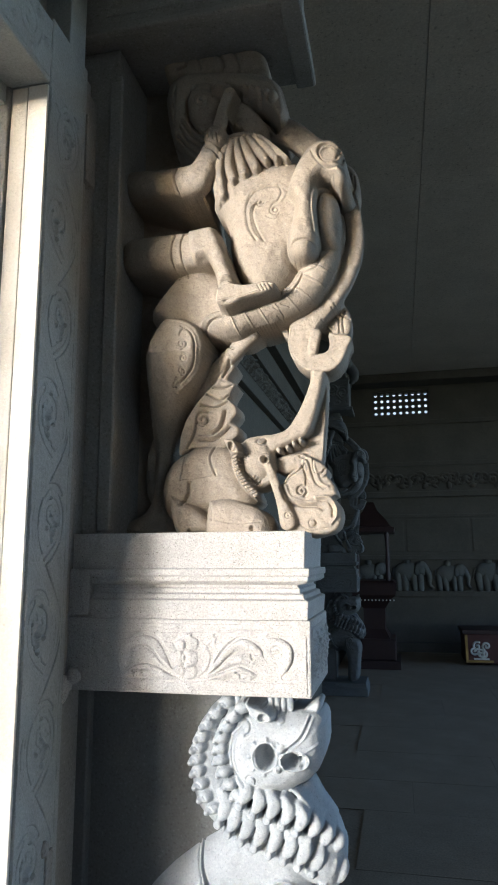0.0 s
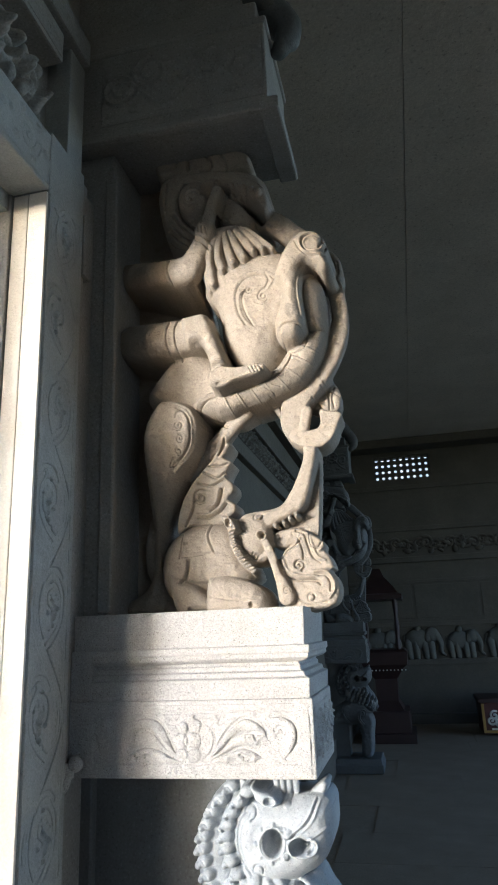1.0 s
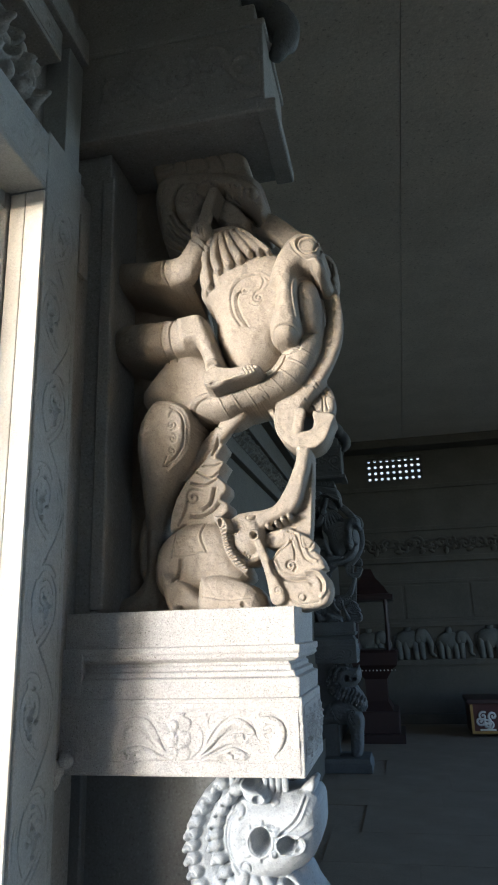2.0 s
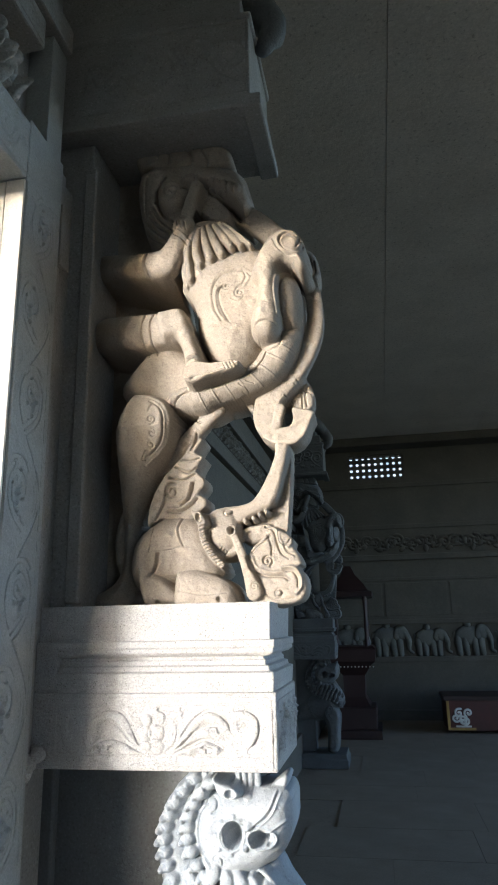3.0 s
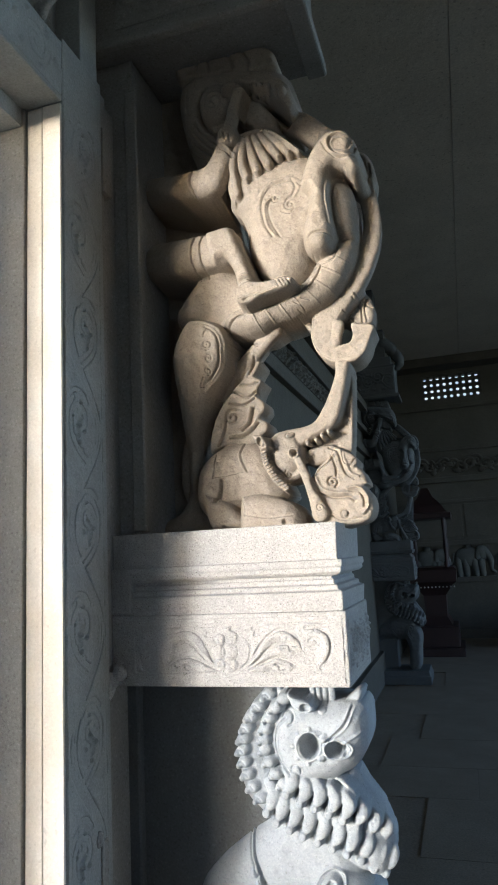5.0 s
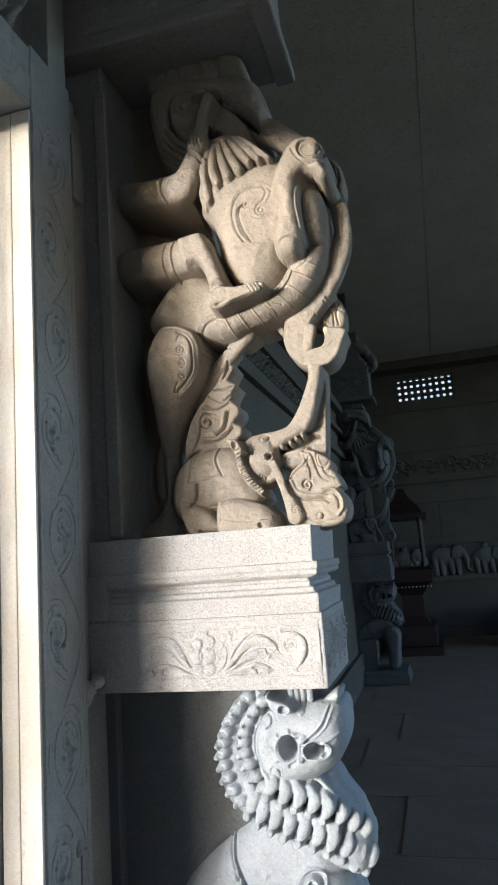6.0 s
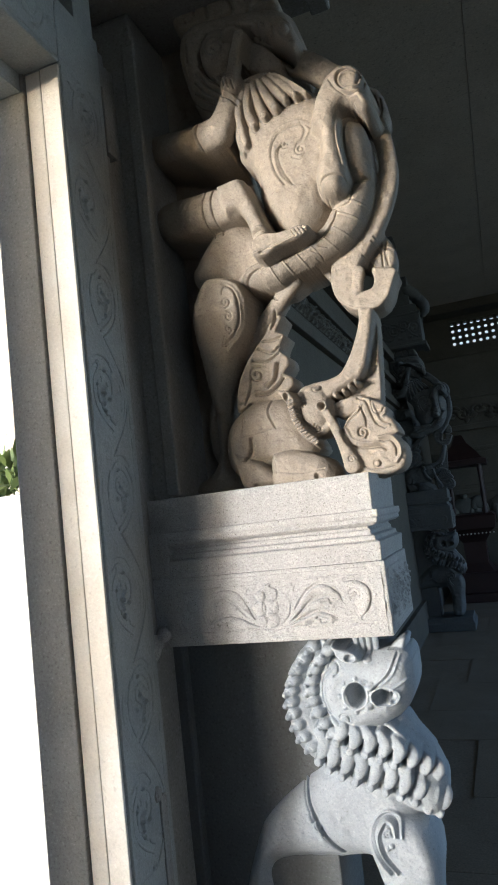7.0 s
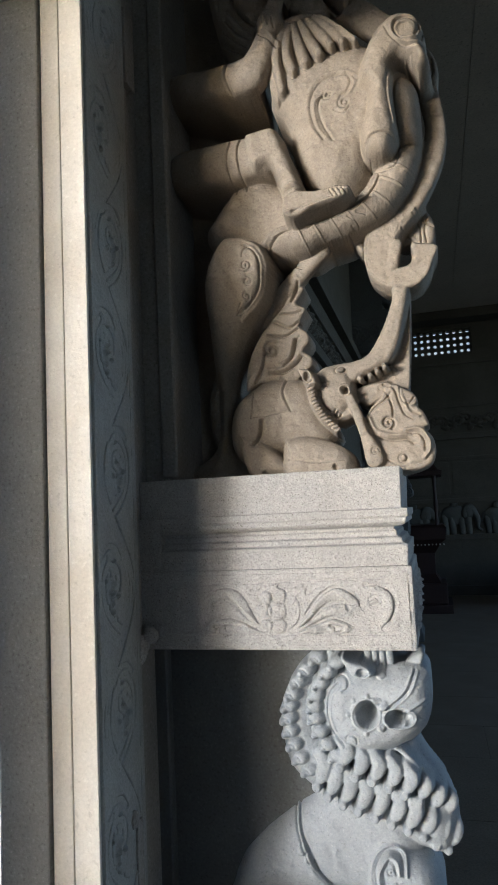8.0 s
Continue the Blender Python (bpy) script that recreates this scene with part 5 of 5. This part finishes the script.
    limb(f, [(0.171, 0.793, -0.141, 0.0174), (0.186, 0.769, -0.155, 0.0194), (0.178, 0.743, -0.159, 0.0176), (0.167, 0.726, -0.156, 0.0093)], p=2.2, th=0.7)
    disc(f, 0.161, 0.713, -0.149, 0.0138, 0.0138, 0.02, 0, p=5)
    limb(f, [(0.206, 0.769, -0.116, 0.0171), (0.221, 0.746, -0.13, 0.0194), (0.213, 0.72, -0.133, 0.0179), (0.201, 0.702, -0.131, 0.0093)], p=2.2, th=0.7)
    disc(f, 0.196, 0.689, -0.124, 0.014, 0.014, 0.02, 0, p=5)
    limb(f, [(0.238, 0.741, -0.091, 0.0176), (0.253, 0.717, -0.105, 0.0194), (0.244, 0.691, -0.108, 0.0179), (0.233, 0.674, -0.106, 0.0093)], p=2.2, th=0.7)
    disc(f, 0.227, 0.66, -0.099, 0.014, 0.014, 0.02, 0, p=5)
    limb(f, [(0.266, 0.722, -0.066, 0.0174), (0.281, 0.699, -0.08, 0.0195), (0.272, 0.673, -0.083, 0.0179), (0.26, 0.655, -0.081, 0.0095)], p=2.2, th=0.7)
    disc(f, 0.255, 0.642, -0.074, 0.014, 0.014, 0.02, 0, p=5)
    limb(f, [(0.002, 0.934, -0.16, 0.0182), (0.02, 0.914, -0.175, 0.0203), (0.015, 0.895, -0.179, 0.0174), (0.004, 0.881, -0.176, 0.0098)], p=2.2, th=0.7)
    disc(f, -0.001, 0.869, -0.169, 0.0136, 0.0136, 0.02, 0, p=5)
    limb(f, [(0.04, 0.91, -0.16, 0.0179), (0.058, 0.891, -0.175, 0.0197), (0.052, 0.872, -0.179, 0.0176), (0.041, 0.858, -0.176, 0.0095)], p=2.2, th=0.7)
    disc(f, 0.036, 0.846, -0.169, 0.0138, 0.0138, 0.02, 0, p=5)
    limb(f, [(0.083, 0.9, -0.161, 0.0174), (0.1, 0.881, -0.175, 0.0197), (0.094, 0.862, -0.179, 0.0176), (0.084, 0.848, -0.176, 0.0095)], p=2.2, th=0.7)
    disc(f, 0.079, 0.836, -0.169, 0.0134, 0.0134, 0.02, 0, p=5)
    limb(f, [(0.126, 0.887, -0.161, 0.0174), (0.142, 0.868, -0.175, 0.0194), (0.136, 0.849, -0.179, 0.0171), (0.126, 0.835, -0.176, 0.0096)], p=2.2, th=0.7)
    disc(f, 0.121, 0.823, -0.169, 0.0132, 0.0132, 0.02, 0, p=5)
    limb(f, [(0.166, 0.872, -0.161, 0.0174), (0.181, 0.854, -0.175, 0.0194), (0.176, 0.835, -0.179, 0.0171), (0.166, 0.821, -0.177, 0.0092)], p=2.2, th=0.7)
    disc(f, 0.16, 0.809, -0.169, 0.013, 0.013, 0.02, 0, p=5)
    limb(f, [(0.199, 0.849, -0.136, 0.0174), (0.215, 0.83, -0.15, 0.0194), (0.209, 0.812, -0.154, 0.0168), (0.199, 0.797, -0.151, 0.0095)], p=2.2, th=0.7)
    disc(f, 0.193, 0.786, -0.144, 0.0132, 0.0132, 0.02, 0, p=5)
    limb(f, [(0.231, 0.821, -0.111, 0.0174), (0.246, 0.802, -0.125, 0.0194), (0.24, 0.784, -0.129, 0.0171), (0.23, 0.769, -0.126, 0.0093)], p=2.2, th=0.7)
    disc(f, 0.225, 0.758, -0.119, 0.0132, 0.0132, 0.02, 0, p=5)
    limb(f, [(0.258, 0.795, -0.086, 0.0176), (0.273, 0.777, -0.1, 0.0194), (0.267, 0.758, -0.104, 0.0171), (0.257, 0.744, -0.101, 0.0093)], p=2.2, th=0.7)
    disc(f, 0.252, 0.732, -0.094, 0.0132, 0.0132, 0.02, 0, p=5)
    limb(f, [(0.134, 0.909, -0.127, 0.0041), (0.167, 0.899, -0.149, 0.0079), (0.195, 0.87, -0.152, 0.0095)], p=2.3, th=0.8)
    disc(f, 0.195, 0.866, -0.146, 0.011, 0.011, 0.02, 0, p=2.2)
    limb(f, [(0.157, 0.885, -0.107, 0.0041), (0.19, 0.876, -0.129, 0.008), (0.218, 0.846, -0.133, 0.0093)], p=2.3, th=0.8)
    disc(f, 0.218, 0.843, -0.126, 0.0109, 0.0109, 0.02, 0, p=2.2)
    limb(f, [(0.18, 0.855, -0.087, 0.0041), (0.213, 0.846, -0.109, 0.008), (0.24, 0.816, -0.113, 0.0093)], p=2.3, th=0.8)
    disc(f, 0.24, 0.813, -0.106, 0.0111, 0.0111, 0.02, 0, p=2.2)


def lion_marks(f):
    mark(f, [(-0.05, 1.135), (-0.059, 1.144), (-0.071, 1.143)], 0.002, 0.005)
    mark(f, [(-0.084, 1.101), (-0.093, 1.111), (-0.106, 1.109)], 0.002, 0.005)
    mark(f, [(-0.11, 1.068), (-0.118, 1.078), (-0.131, 1.076)], 0.002, 0.005)
    mark(f, [(-0.126, 1.035), (-0.134, 1.045), (-0.147, 1.043)], 0.002, 0.005)
    mark(f, [(-0.137, 1.004), (-0.145, 1.014), (-0.158, 1.012)], 0.002, 0.005)
    mark(f, [(-0.14, 0.972), (-0.149, 0.981), (-0.162, 0.979)], 0.0021, 0.005)
    mark(f, [(-0.137, 0.938), (-0.145, 0.947), (-0.158, 0.945)], 0.002, 0.005)
    mark(f, [(-0.128, 0.903), (-0.136, 0.912), (-0.149, 0.91)], 0.002, 0.005)
    mark(f, [(-0.113, 0.869), (-0.122, 0.878), (-0.134, 0.876)], 0.002, 0.005)
    mark(f, [(-0.09, 0.838), (-0.099, 0.847), (-0.111, 0.845)], 0.002, 0.005)
    mark(f, [(-0.003, 1.122), (-0.011, 1.132), (-0.024, 1.13)], 0.002, 0.005)
    mark(f, [(-0.031, 1.096), (-0.04, 1.105), (-0.052, 1.103)], 0.002, 0.005)
    mark(f, [(-0.052, 1.066), (-0.061, 1.076), (-0.073, 1.074)], 0.002, 0.005)
    mark(f, [(-0.065, 1.035), (-0.073, 1.045), (-0.086, 1.043)], 0.002, 0.005)
    mark(f, [(-0.07, 1.004), (-0.079, 1.014), (-0.091, 1.012)], 0.002, 0.005)
    mark(f, [(-0.068, 0.974), (-0.077, 0.983), (-0.089, 0.981)], 0.002, 0.005)
    mark(f, [(-0.058, 0.941), (-0.066, 0.95), (-0.079, 0.948)], 0.002, 0.005)
    mark(f, [(-0.041, 0.907), (-0.049, 0.916), (-0.061, 0.914)], 0.002, 0.005)
    mark(f, [(-0.016, 0.88), (-0.025, 0.889), (-0.037, 0.887)], 0.002, 0.005)
    # sockets, brow and cheek
    dome(f, 0.078, 1.009, 0.0288, 0.0352, 0.085)
    mark(f, [(0.114, 1.01), (0.11, 0.992), (0.098, 0.978), (0.083, 0.97), (0.067, 0.969), (0.052, 0.977), (0.043, 0.99), (0.04, 1.008), (0.045, 1.025), (0.057, 1.04), (0.072, 1.048), (0.089, 1.049), (0.103, 1.041), (0.112, 1.027), (0.114, 1.01)], 0.0036, -0.006)
    dome(f, 0.124, 1.01, 0.0065, 0.0065, -0.006)
    dome(f, 0.108, 0.976, 0.0065, 0.0065, -0.006)
    dome(f, 0.074, 0.961, 0.0065, 0.0065, -0.006)
    dome(f, 0.042, 0.974, 0.0065, 0.0065, -0.006)
    dome(f, 0.03, 1.007, 0.0065, 0.0065, -0.006)
    dome(f, 0.046, 1.042, 0.0065, 0.0065, -0.006)
    dome(f, 0.081, 1.057, 0.0065, 0.0065, -0.006)
    dome(f, 0.113, 1.044, 0.0064, 0.0064, -0.006)
    dome(f, 0.153, 1.001, 0.0272, 0.0224, 0.07)
    dome(f, 0.181, 1.0, 0.0126, 0.0173, 0.03)
    mark(f, [(0.204, 0.999), (0.198, 0.987), (0.185, 0.978), (0.168, 0.974), (0.15, 0.975), (0.134, 0.981), (0.124, 0.991), (0.122, 1.003), (0.128, 1.015), (0.141, 1.024), (0.159, 1.029), (0.177, 1.028), (0.192, 1.021), (0.202, 1.011), (0.204, 0.999)], 0.0028, -0.006)
    dome(f, 0.125, 1.033, 0.0112, 0.0128, -0.008)
    dome(f, 0.116, 0.977, 0.0095, 0.0095, -0.008)
    dome(f, 0.102, 1.044, 0.008, 0.008, -0.006)
    dome(f, 0.134, 0.986, 0.0064, 0.008, -0.007)
    mark(f, [(0.201, 1.117), (0.177, 1.07), (0.131, 1.031)], 0.0029, -0.006)
    mark(f, [(0.215, 1.111), (0.19, 1.061), (0.144, 1.025)], 0.0026, -0.005)
    mark(f, [(0.207, 1.114), (0.184, 1.065), (0.138, 1.028)], 0.0019, 0.006)
    mark(f, [(0.229, 1.044), (0.205, 1.032), (0.181, 1.019)], 0.0032, -0.006)
    mark(f, [(0.004, 1.081), (-0.021, 1.052), (-0.027, 1.0), (-0.016, 0.956), (0.013, 0.926)], 0.0027, 0.011)
    mark(f, [(0.012, 1.078), (-0.012, 1.049), (-0.018, 1.001), (-0.007, 0.96)], 0.0025, -0.004)
    coil(f, 0.014, 1.081, 0.0184, 0.7, 1, -80, 0.0025, -0.01)
    coil(f, 0.033, 0.939, 0.0147, 0.6, 1, -30, 0.0021, -0.008)
    dome(f, 0.075, 1.117, 0.0163, 0.0114, 0.02)
    dome(f, 0.119, 1.105, 0.0128, 0.0096, -0.008)
    mark(f, [(0.093, 1.167), (0.094, 1.119)], 0.0023, 0.01)
    mark(f, [(0.112, 1.168), (0.113, 1.119)], 0.0023, 0.01)
    mark(f, [(0.131, 1.168), (0.132, 1.119)], 0.0023, 0.01)
    # girdle and the curled leaf on the foreleg
    mark(f, [(-0.152, 0.75), (-0.143, 0.684), (-0.123, 0.63), (-0.097, 0.578), (-0.053, 0.519)], 0.0034, 0.009)
    mark(f, [(-0.145, 0.75), (-0.136, 0.684), (-0.116, 0.631), (-0.09, 0.579), (-0.046, 0.52)], 0.0033, -0.009)
    mark(f, [(-0.138, 0.751), (-0.129, 0.685), (-0.109, 0.631), (-0.083, 0.579), (-0.04, 0.521)], 0.0033, 0.008)
    dome(f, -0.128, 0.628, 0.0131, 0.0147, -0.009)
    dome(f, -0.109, 0.608, 0.0129, 0.0145, -0.011)
    dome(f, -0.099, 0.59, 0.0098, 0.0114, -0.009)
    mark(f, [(0.152, 0.603), (0.148, 0.643), (0.112, 0.661), (0.074, 0.637), (0.058, 0.593), (0.07, 0.546), (0.104, 0.502)], 0.0027, -0.01)
    mark(f, [(0.143, 0.604), (0.138, 0.637), (0.11, 0.65), (0.083, 0.631), (0.069, 0.595), (0.081, 0.547), (0.115, 0.503)], 0.0027, 0.01)
    mark(f, [(0.134, 0.605), (0.128, 0.631), (0.108, 0.64), (0.093, 0.626), (0.08, 0.596), (0.091, 0.548), (0.126, 0.504)], 0.0027, -0.01)
    mark(f, [(0.124, 0.606), (0.118, 0.625), (0.106, 0.629), (0.102, 0.621), (0.091, 0.597), (0.102, 0.55), (0.137, 0.505)], 0.0027, 0.01)
    coil(f, 0.11, 0.608, 0.0107, 1.2, 1, 0, 0.0024, -0.008)
    dome(f, 0.12, 0.579, 0.0075, 0.0075, -0.008)
    dome(f, 0.107, 0.572, 0.0075, 0.0075, -0.008)


YALI = Carving(-0.42, 0.56, -0.05, 1.95, 0.0021)
yali_form(YALI)
flared(YALI, 13.0)
melt(YALI, 3)
yali_marks(YALI)
uneven(YALI, 0.0011)
yali = tagged(new("statue", carved_mesh(YALI, "statue", STATUE)), "carved buff granite beast rearing over a crouching elephant", "statue", "carved beasts on pillars")
yali.location = (-0.5, 2.2, 1.65)
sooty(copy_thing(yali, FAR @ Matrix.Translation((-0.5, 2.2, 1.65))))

LIONF = Carving(-0.56, 0.52, 0.10, 1.22, 0.0023)
lion_form(LIONF)
flared(LIONF, 12.0)
melt(LIONF, 2)
lion_marks(LIONF)
uneven(LIONF, 0.001)
lion = tagged(new("statue", carved_mesh(LIONF, "statue", LION)), "pale grey stone lion with a curled mane supporting the pedestal", "statue", "carved lions under pedestals")
lion.location = (-0.4, 2.2, 0.0)
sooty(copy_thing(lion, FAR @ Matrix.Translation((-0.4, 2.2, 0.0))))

# ---- end wall: ventilator and friezes ----
vent = tagged(new("window_1"), "pierced stone ventilator with bright round holes", "window", kind="structure")
bm = bmesh.new()
X0, X1, Z0, Z1, COLS, ROWS = -0.29, 0.72, 4.17, 4.63, 9, 4
cw, ch = (X1 - X0) / COLS, (Z1 - Z0) / ROWS
for i in range(COLS):
    for j in range(ROWS):
        cx, cz = X0 + cw * (i + 0.5), Z0 + ch * (j + 0.5)
        outer, inner, back = [], [], []
        for k in range(16):
            a = 2 * math.pi * k / 16
            m = max(abs(math.cos(a)), abs(math.sin(a)))
            outer.append(bm.verts.new((cx + math.cos(a) / m * cw / 2, 12.44, cz + math.sin(a) / m * ch / 2)))
            inner.append(bm.verts.new((cx + math.cos(a) * 0.029, 12.44, cz + math.sin(a) * 0.029)))
            back.append(bm.verts.new((cx + math.cos(a) * 0.029, 12.47, cz + math.sin(a) * 0.029)))
        for k in range(16):
            n = (k + 1) % 16
            bm.faces.new((outer[k], outer[n], inner[n], inner[k]))
            bm.faces.new((inner[k], inner[n], back[n], back[k]))
part("pierced_slab", bm, WALL, vent)

def elephant(bm, x, z, s):
    """A walking elephant in low relief, trunk to the right."""
    y = 12.39
    blob(bm, (x - 0.02 * s, y, z + 0.31 * s), 0.23 * s, 0.07, 0.16 * s, 0, 14)
    blob(bm, (x + 0.20 * s, y - 0.02, z + 0.37 * s), 0.12 * s, 0.07, 0.12 * s, 0, 12)
    tube(bm, [(x + 0.26 * s, y - 0.02, z + 0.38 * s, 0.065 * s), (x + 0.33 * s, y - 0.02, z + 0.24 * s, 0.045 * s), (x + 0.33 * s, y - 0.02, z + 0.10 * s, 0.03 * s), (x + 0.38 * s, y - 0.02, z + 0.05 * s, 0.025 * s)], seg=8)
    for d in (-0.19, -0.08, 0.07, 0.17):
        tube(bm, [(x + d * s, y, z + 0.26 * s, 0.07 * s), (x + (d + 0.02) * s, y, z + 0.02 * s, 0.05 * s)], seg=8, step=2)
    blob(bm, (x + 0.14 * s, y - 0.06, z + 0.35 * s), 0.06 * s, 0.025, 0.10 * s, 15, 10)
    tube(bm, [(x - 0.24 * s, y, z + 0.36 * s, 0.02 * s), (x - 0.28 * s, y, z + 0.22 * s, 0.015 * s)], seg=6, step=2)
    blob(bm, (x - 0.02 * s, y - 0.01, z + 0.49 * s), 0.06 * s, 0.04, 0.07 * s, 10, 8)


RELIEF = stone("rubbed_relief_granite", (0.13, 0.132, 0.118), (0.085, 0.087, 0.078), (0.165, 0.168, 0.15), 4, 0.4, 0.8, 0.2, 0.6, 90)
for i in range(10):
    bm = bmesh.new()
    elephant(bm, 0.0 + 0.68 * i - 0.45, 1.03, 1.0 + 0.06 * math.sin(i * 2.3))
    part("elephant_relief", bm, RELIEF, wall_far, "small elephant carved in low relief", True)
bm = bmesh.new()
for i in range(60):
    x = -1.1 + 0.135 * i
    spiral(bm, x, 2.98 + 0.03 * math.sin(i * 1.7), 12.39, 0.11, 1.3, 0.028, 1 if i % 2 else -1, 70 * i)
    blob(bm, (x + 0.07, 12.39, 2.86 + 0.06 * (i % 3)), 0.05, 0.04, 0.07, 25 * (i % 5), 8)
tagged(part("leaf_frieze", bm, WALL, wall_far, "deep-cut leaf frieze", True), kind="stuff")

# ---- loose things far in the hall ----
chest = tagged(new("chest"), "low dark red wooden chest with yellow trim and a white emblem", "chest")
CX, CY = 0.98, 10.9
bm = bmesh.new()
box(bm, CX, CX + 2.1, CY, CY + 0.75, 0.04, 0.46, 0.012)
part("body", bm, RED, chest)
bm = bmesh.new()
box(bm, CX - 0.03, CX + 2.13, CY - 0.03, CY + 0.78, 0.46, 0.52, 0.01)
part("lid", bm, MAROON, chest)
for x in (CX + 0.005,):
    bm = bmesh.new()
    box(bm, x, x + 0.04, CY - 0.012, CY + 0.02, 0.05, 0.45, 0.004)
    part("trim", bm, YELLOW, chest, "dull yellow strip")
for z in (0.05,):
    bm = bmesh.new()
    box(bm, CX + 0.047, CX + 0.40, CY - 0.010, CY + 0.02, z, z + 0.035, 0.004)
    part("trim", bm, YELLOW, chest)
bm = bmesh.new()
for i in range(5):
    spiral(bm, CX + 0.13 + 0.045 * i, 0.22 + 0.07 * math.sin(i * 1.9), CY - 0.004, 0.065, 1.2, 0.016, 1 if i % 2 else -1, 60 * i)
box(bm, CX + 0.12, CX + 0.34, CY - 0.010, CY + 0.004, 0.09, 0.115, 0.002)
part("emblem", bm, WHITE, chest, "white painted scrollwork emblem", True)

cart = tagged(new("palanquin"), "old maroon wooden shrine carrier with a canopy on posts", "palanquin")
PX, PY = -0.62, 10.3
bm = bmesh.new()
box(bm, PX, PX + 0.66, PY, PY + 0.9, 0.0, 0.12, 0.01)
box(bm, PX + 0.05, PX + 0.60, PY + 0.05, PY + 0.85, 0.12, 0.42, 0.02)
part("plinth", bm, MAROON, cart)
bm = bmesh.new()
stack(bm, PX + 0.10, PX + 0.50, PY + 0.12, PY + 0.76, [(0.42, 0.02), (0.55, -0.05), (0.85, -0.04), (1.0, 0.06), (1.05, 0.12), (1.22, 0.14), (1.26, 0.10)])
part("body", bm, MAROON, cart)
for x in (PX + 0.04, PX + 0.52):
    for y in (PY + 0.05, PY + 0.78):
        bm = bmesh.new()
        tube(bm, [(x, y, 1.24, 0.035), (x, y, 1.4, 0.022), (x, y, 1.55, 0.034), (x, y, 1.7, 0.022), (x, y, 1.98, 0.034)], seg=10)
        part("post", bm, MAROON, cart, "", True)
bm = bmesh.new()
stack(bm, PX, PX + 0.58, PY, PY + 0.86, [(1.97, 0.05), (2.04, 0.06), (2.06, 0.0), (2.16, -0.06), (2.30, -0.18), (2.44, -0.24)])
part("canopy", bm, MAROON, cart, "tiered dull maroon canopy")
for i in range(12):
    bm = bmesh.new()
    blob(bm, (PX + 0.02 + 0.052 * i, PY - 0.02, 0.98), 0.012, 0.012, 0.012, 0, 6)
    part("bead", bm, WHITE, cart, "", True)

# ---- outside the doorway ----
bm = bmesh.new()
box(bm, -16.0, -1.7, 9.0, 9.4, -0.02, 15.0)
structure("wall_outside", bm, PLASTER, "tall sunlit cream plastered wall outside", "wall")
bm = bmesh.new()
box(bm, -9.0, -1.3, 2.25, 2.5, -0.02, 1.765, 0.02)
structure("parapet_outside", bm, WHITEWASH, "whitewashed low wall in the sun", "wall")
# unseen post, added so that its shadow falls on the outer reveal
bm = bmesh.new()
stack(bm, -1.70, -1.40, 1.04, 1.42, [(-0.02, 0.0), (4.4, 0.0), (4.5, 0.05), (4.7, 0.08)])
structure("porch_pillar", bm, JAMB, "unseen square granite post added to shade the reveal", "pillar")
bm = bmesh.new()
box(bm, -4.0, 6.0, 22.0, 22.3, -0.02, 12.0, 0.02)
structure("wall_outside_north", bm, WHITEWASH, "tall whitewashed wall in the sun behind the hall", "wall")
bush = tagged(new("bush"), "dusty green bush growing behind the whitewashed wall", "bush")
bm = bmesh.new()
for i in range(7):
    tube(bm, [(-5.0 - 0.5 * i, 4.1, -0.02, 0.03), (-5.1 - 0.5 * i, 4.0, 1.2, 0.02), (-5.0 - 0.55 * i, 4.1, 2.4, 0.008)], seg=6)
part("stems", bm, BARK, bush)
bm = bmesh.new()
for i in range(5200):
    c = Vector((-2.6 - 5.5 * random.random(), 4.1 + 0.8 * (random.random() - 0.5), 1.5 + 0.75 * random.random()))
    if noise.noise(c * 1.3) < -0.28:
        continue
    m = Matrix.Translation(c) @ Euler([6.3 * random.random() for _ in range(3)]).to_matrix().to_4x4()
    q = [bm.verts.new(m @ Vector(p)) for p in ((-0.07, 0, 0), (0, 0.03, 0.01), (0.08, 0, 0), (0, -0.03, 0.01))]
    bm.faces.new(q)
tagged(part("leaves", bm, LEAF, bush, "", True), kind="stuff")

# ---- floor slabs ----
bm = bmesh.new()
box(bm, -1.25, 7.2, -6.2, 12.7, -0.05, -0.006)
floor = structure("floor", bm, FLOOR, "worn grey granite floor slabs with open joints", "floor")
slabs = {}
row = 0
y = -2.0
while y < 12.3:
    h = (0.62, 0.74, 0.86)[row % 3]
    x = -1.2 + 0.37 * (row % 3) - 0.8
    col = 0
    while x < 6.9:
        w = (1.05, 1.30, 0.92, 1.18)[(col + 2 * row) % 4]
        key = (w, h)
        x0, x1 = max(x, -1.2), min(x + w, 6.95)
        if x1 - x0 == x + w - x:
            if key not in slabs:
                bm = bmesh.new()
                box(bm, 0.0014, w - 0.0014, 0.0014, h - 0.0014, -0.03, 0.0, 0.002)
                mesh = bpy.data.meshes.new("slab")
                bm.to_mesh(mesh)
                bm.free()
                mesh.materials.append(FLOOR)
                slabs[key] = mesh
            s = new("slab", slabs[key])
            s.parent = floor
            s.location = (x, y, 0.002 * noise.noise(Vector((x, y, 0))))
        x += w
        col += 1
    y += h
    row += 1
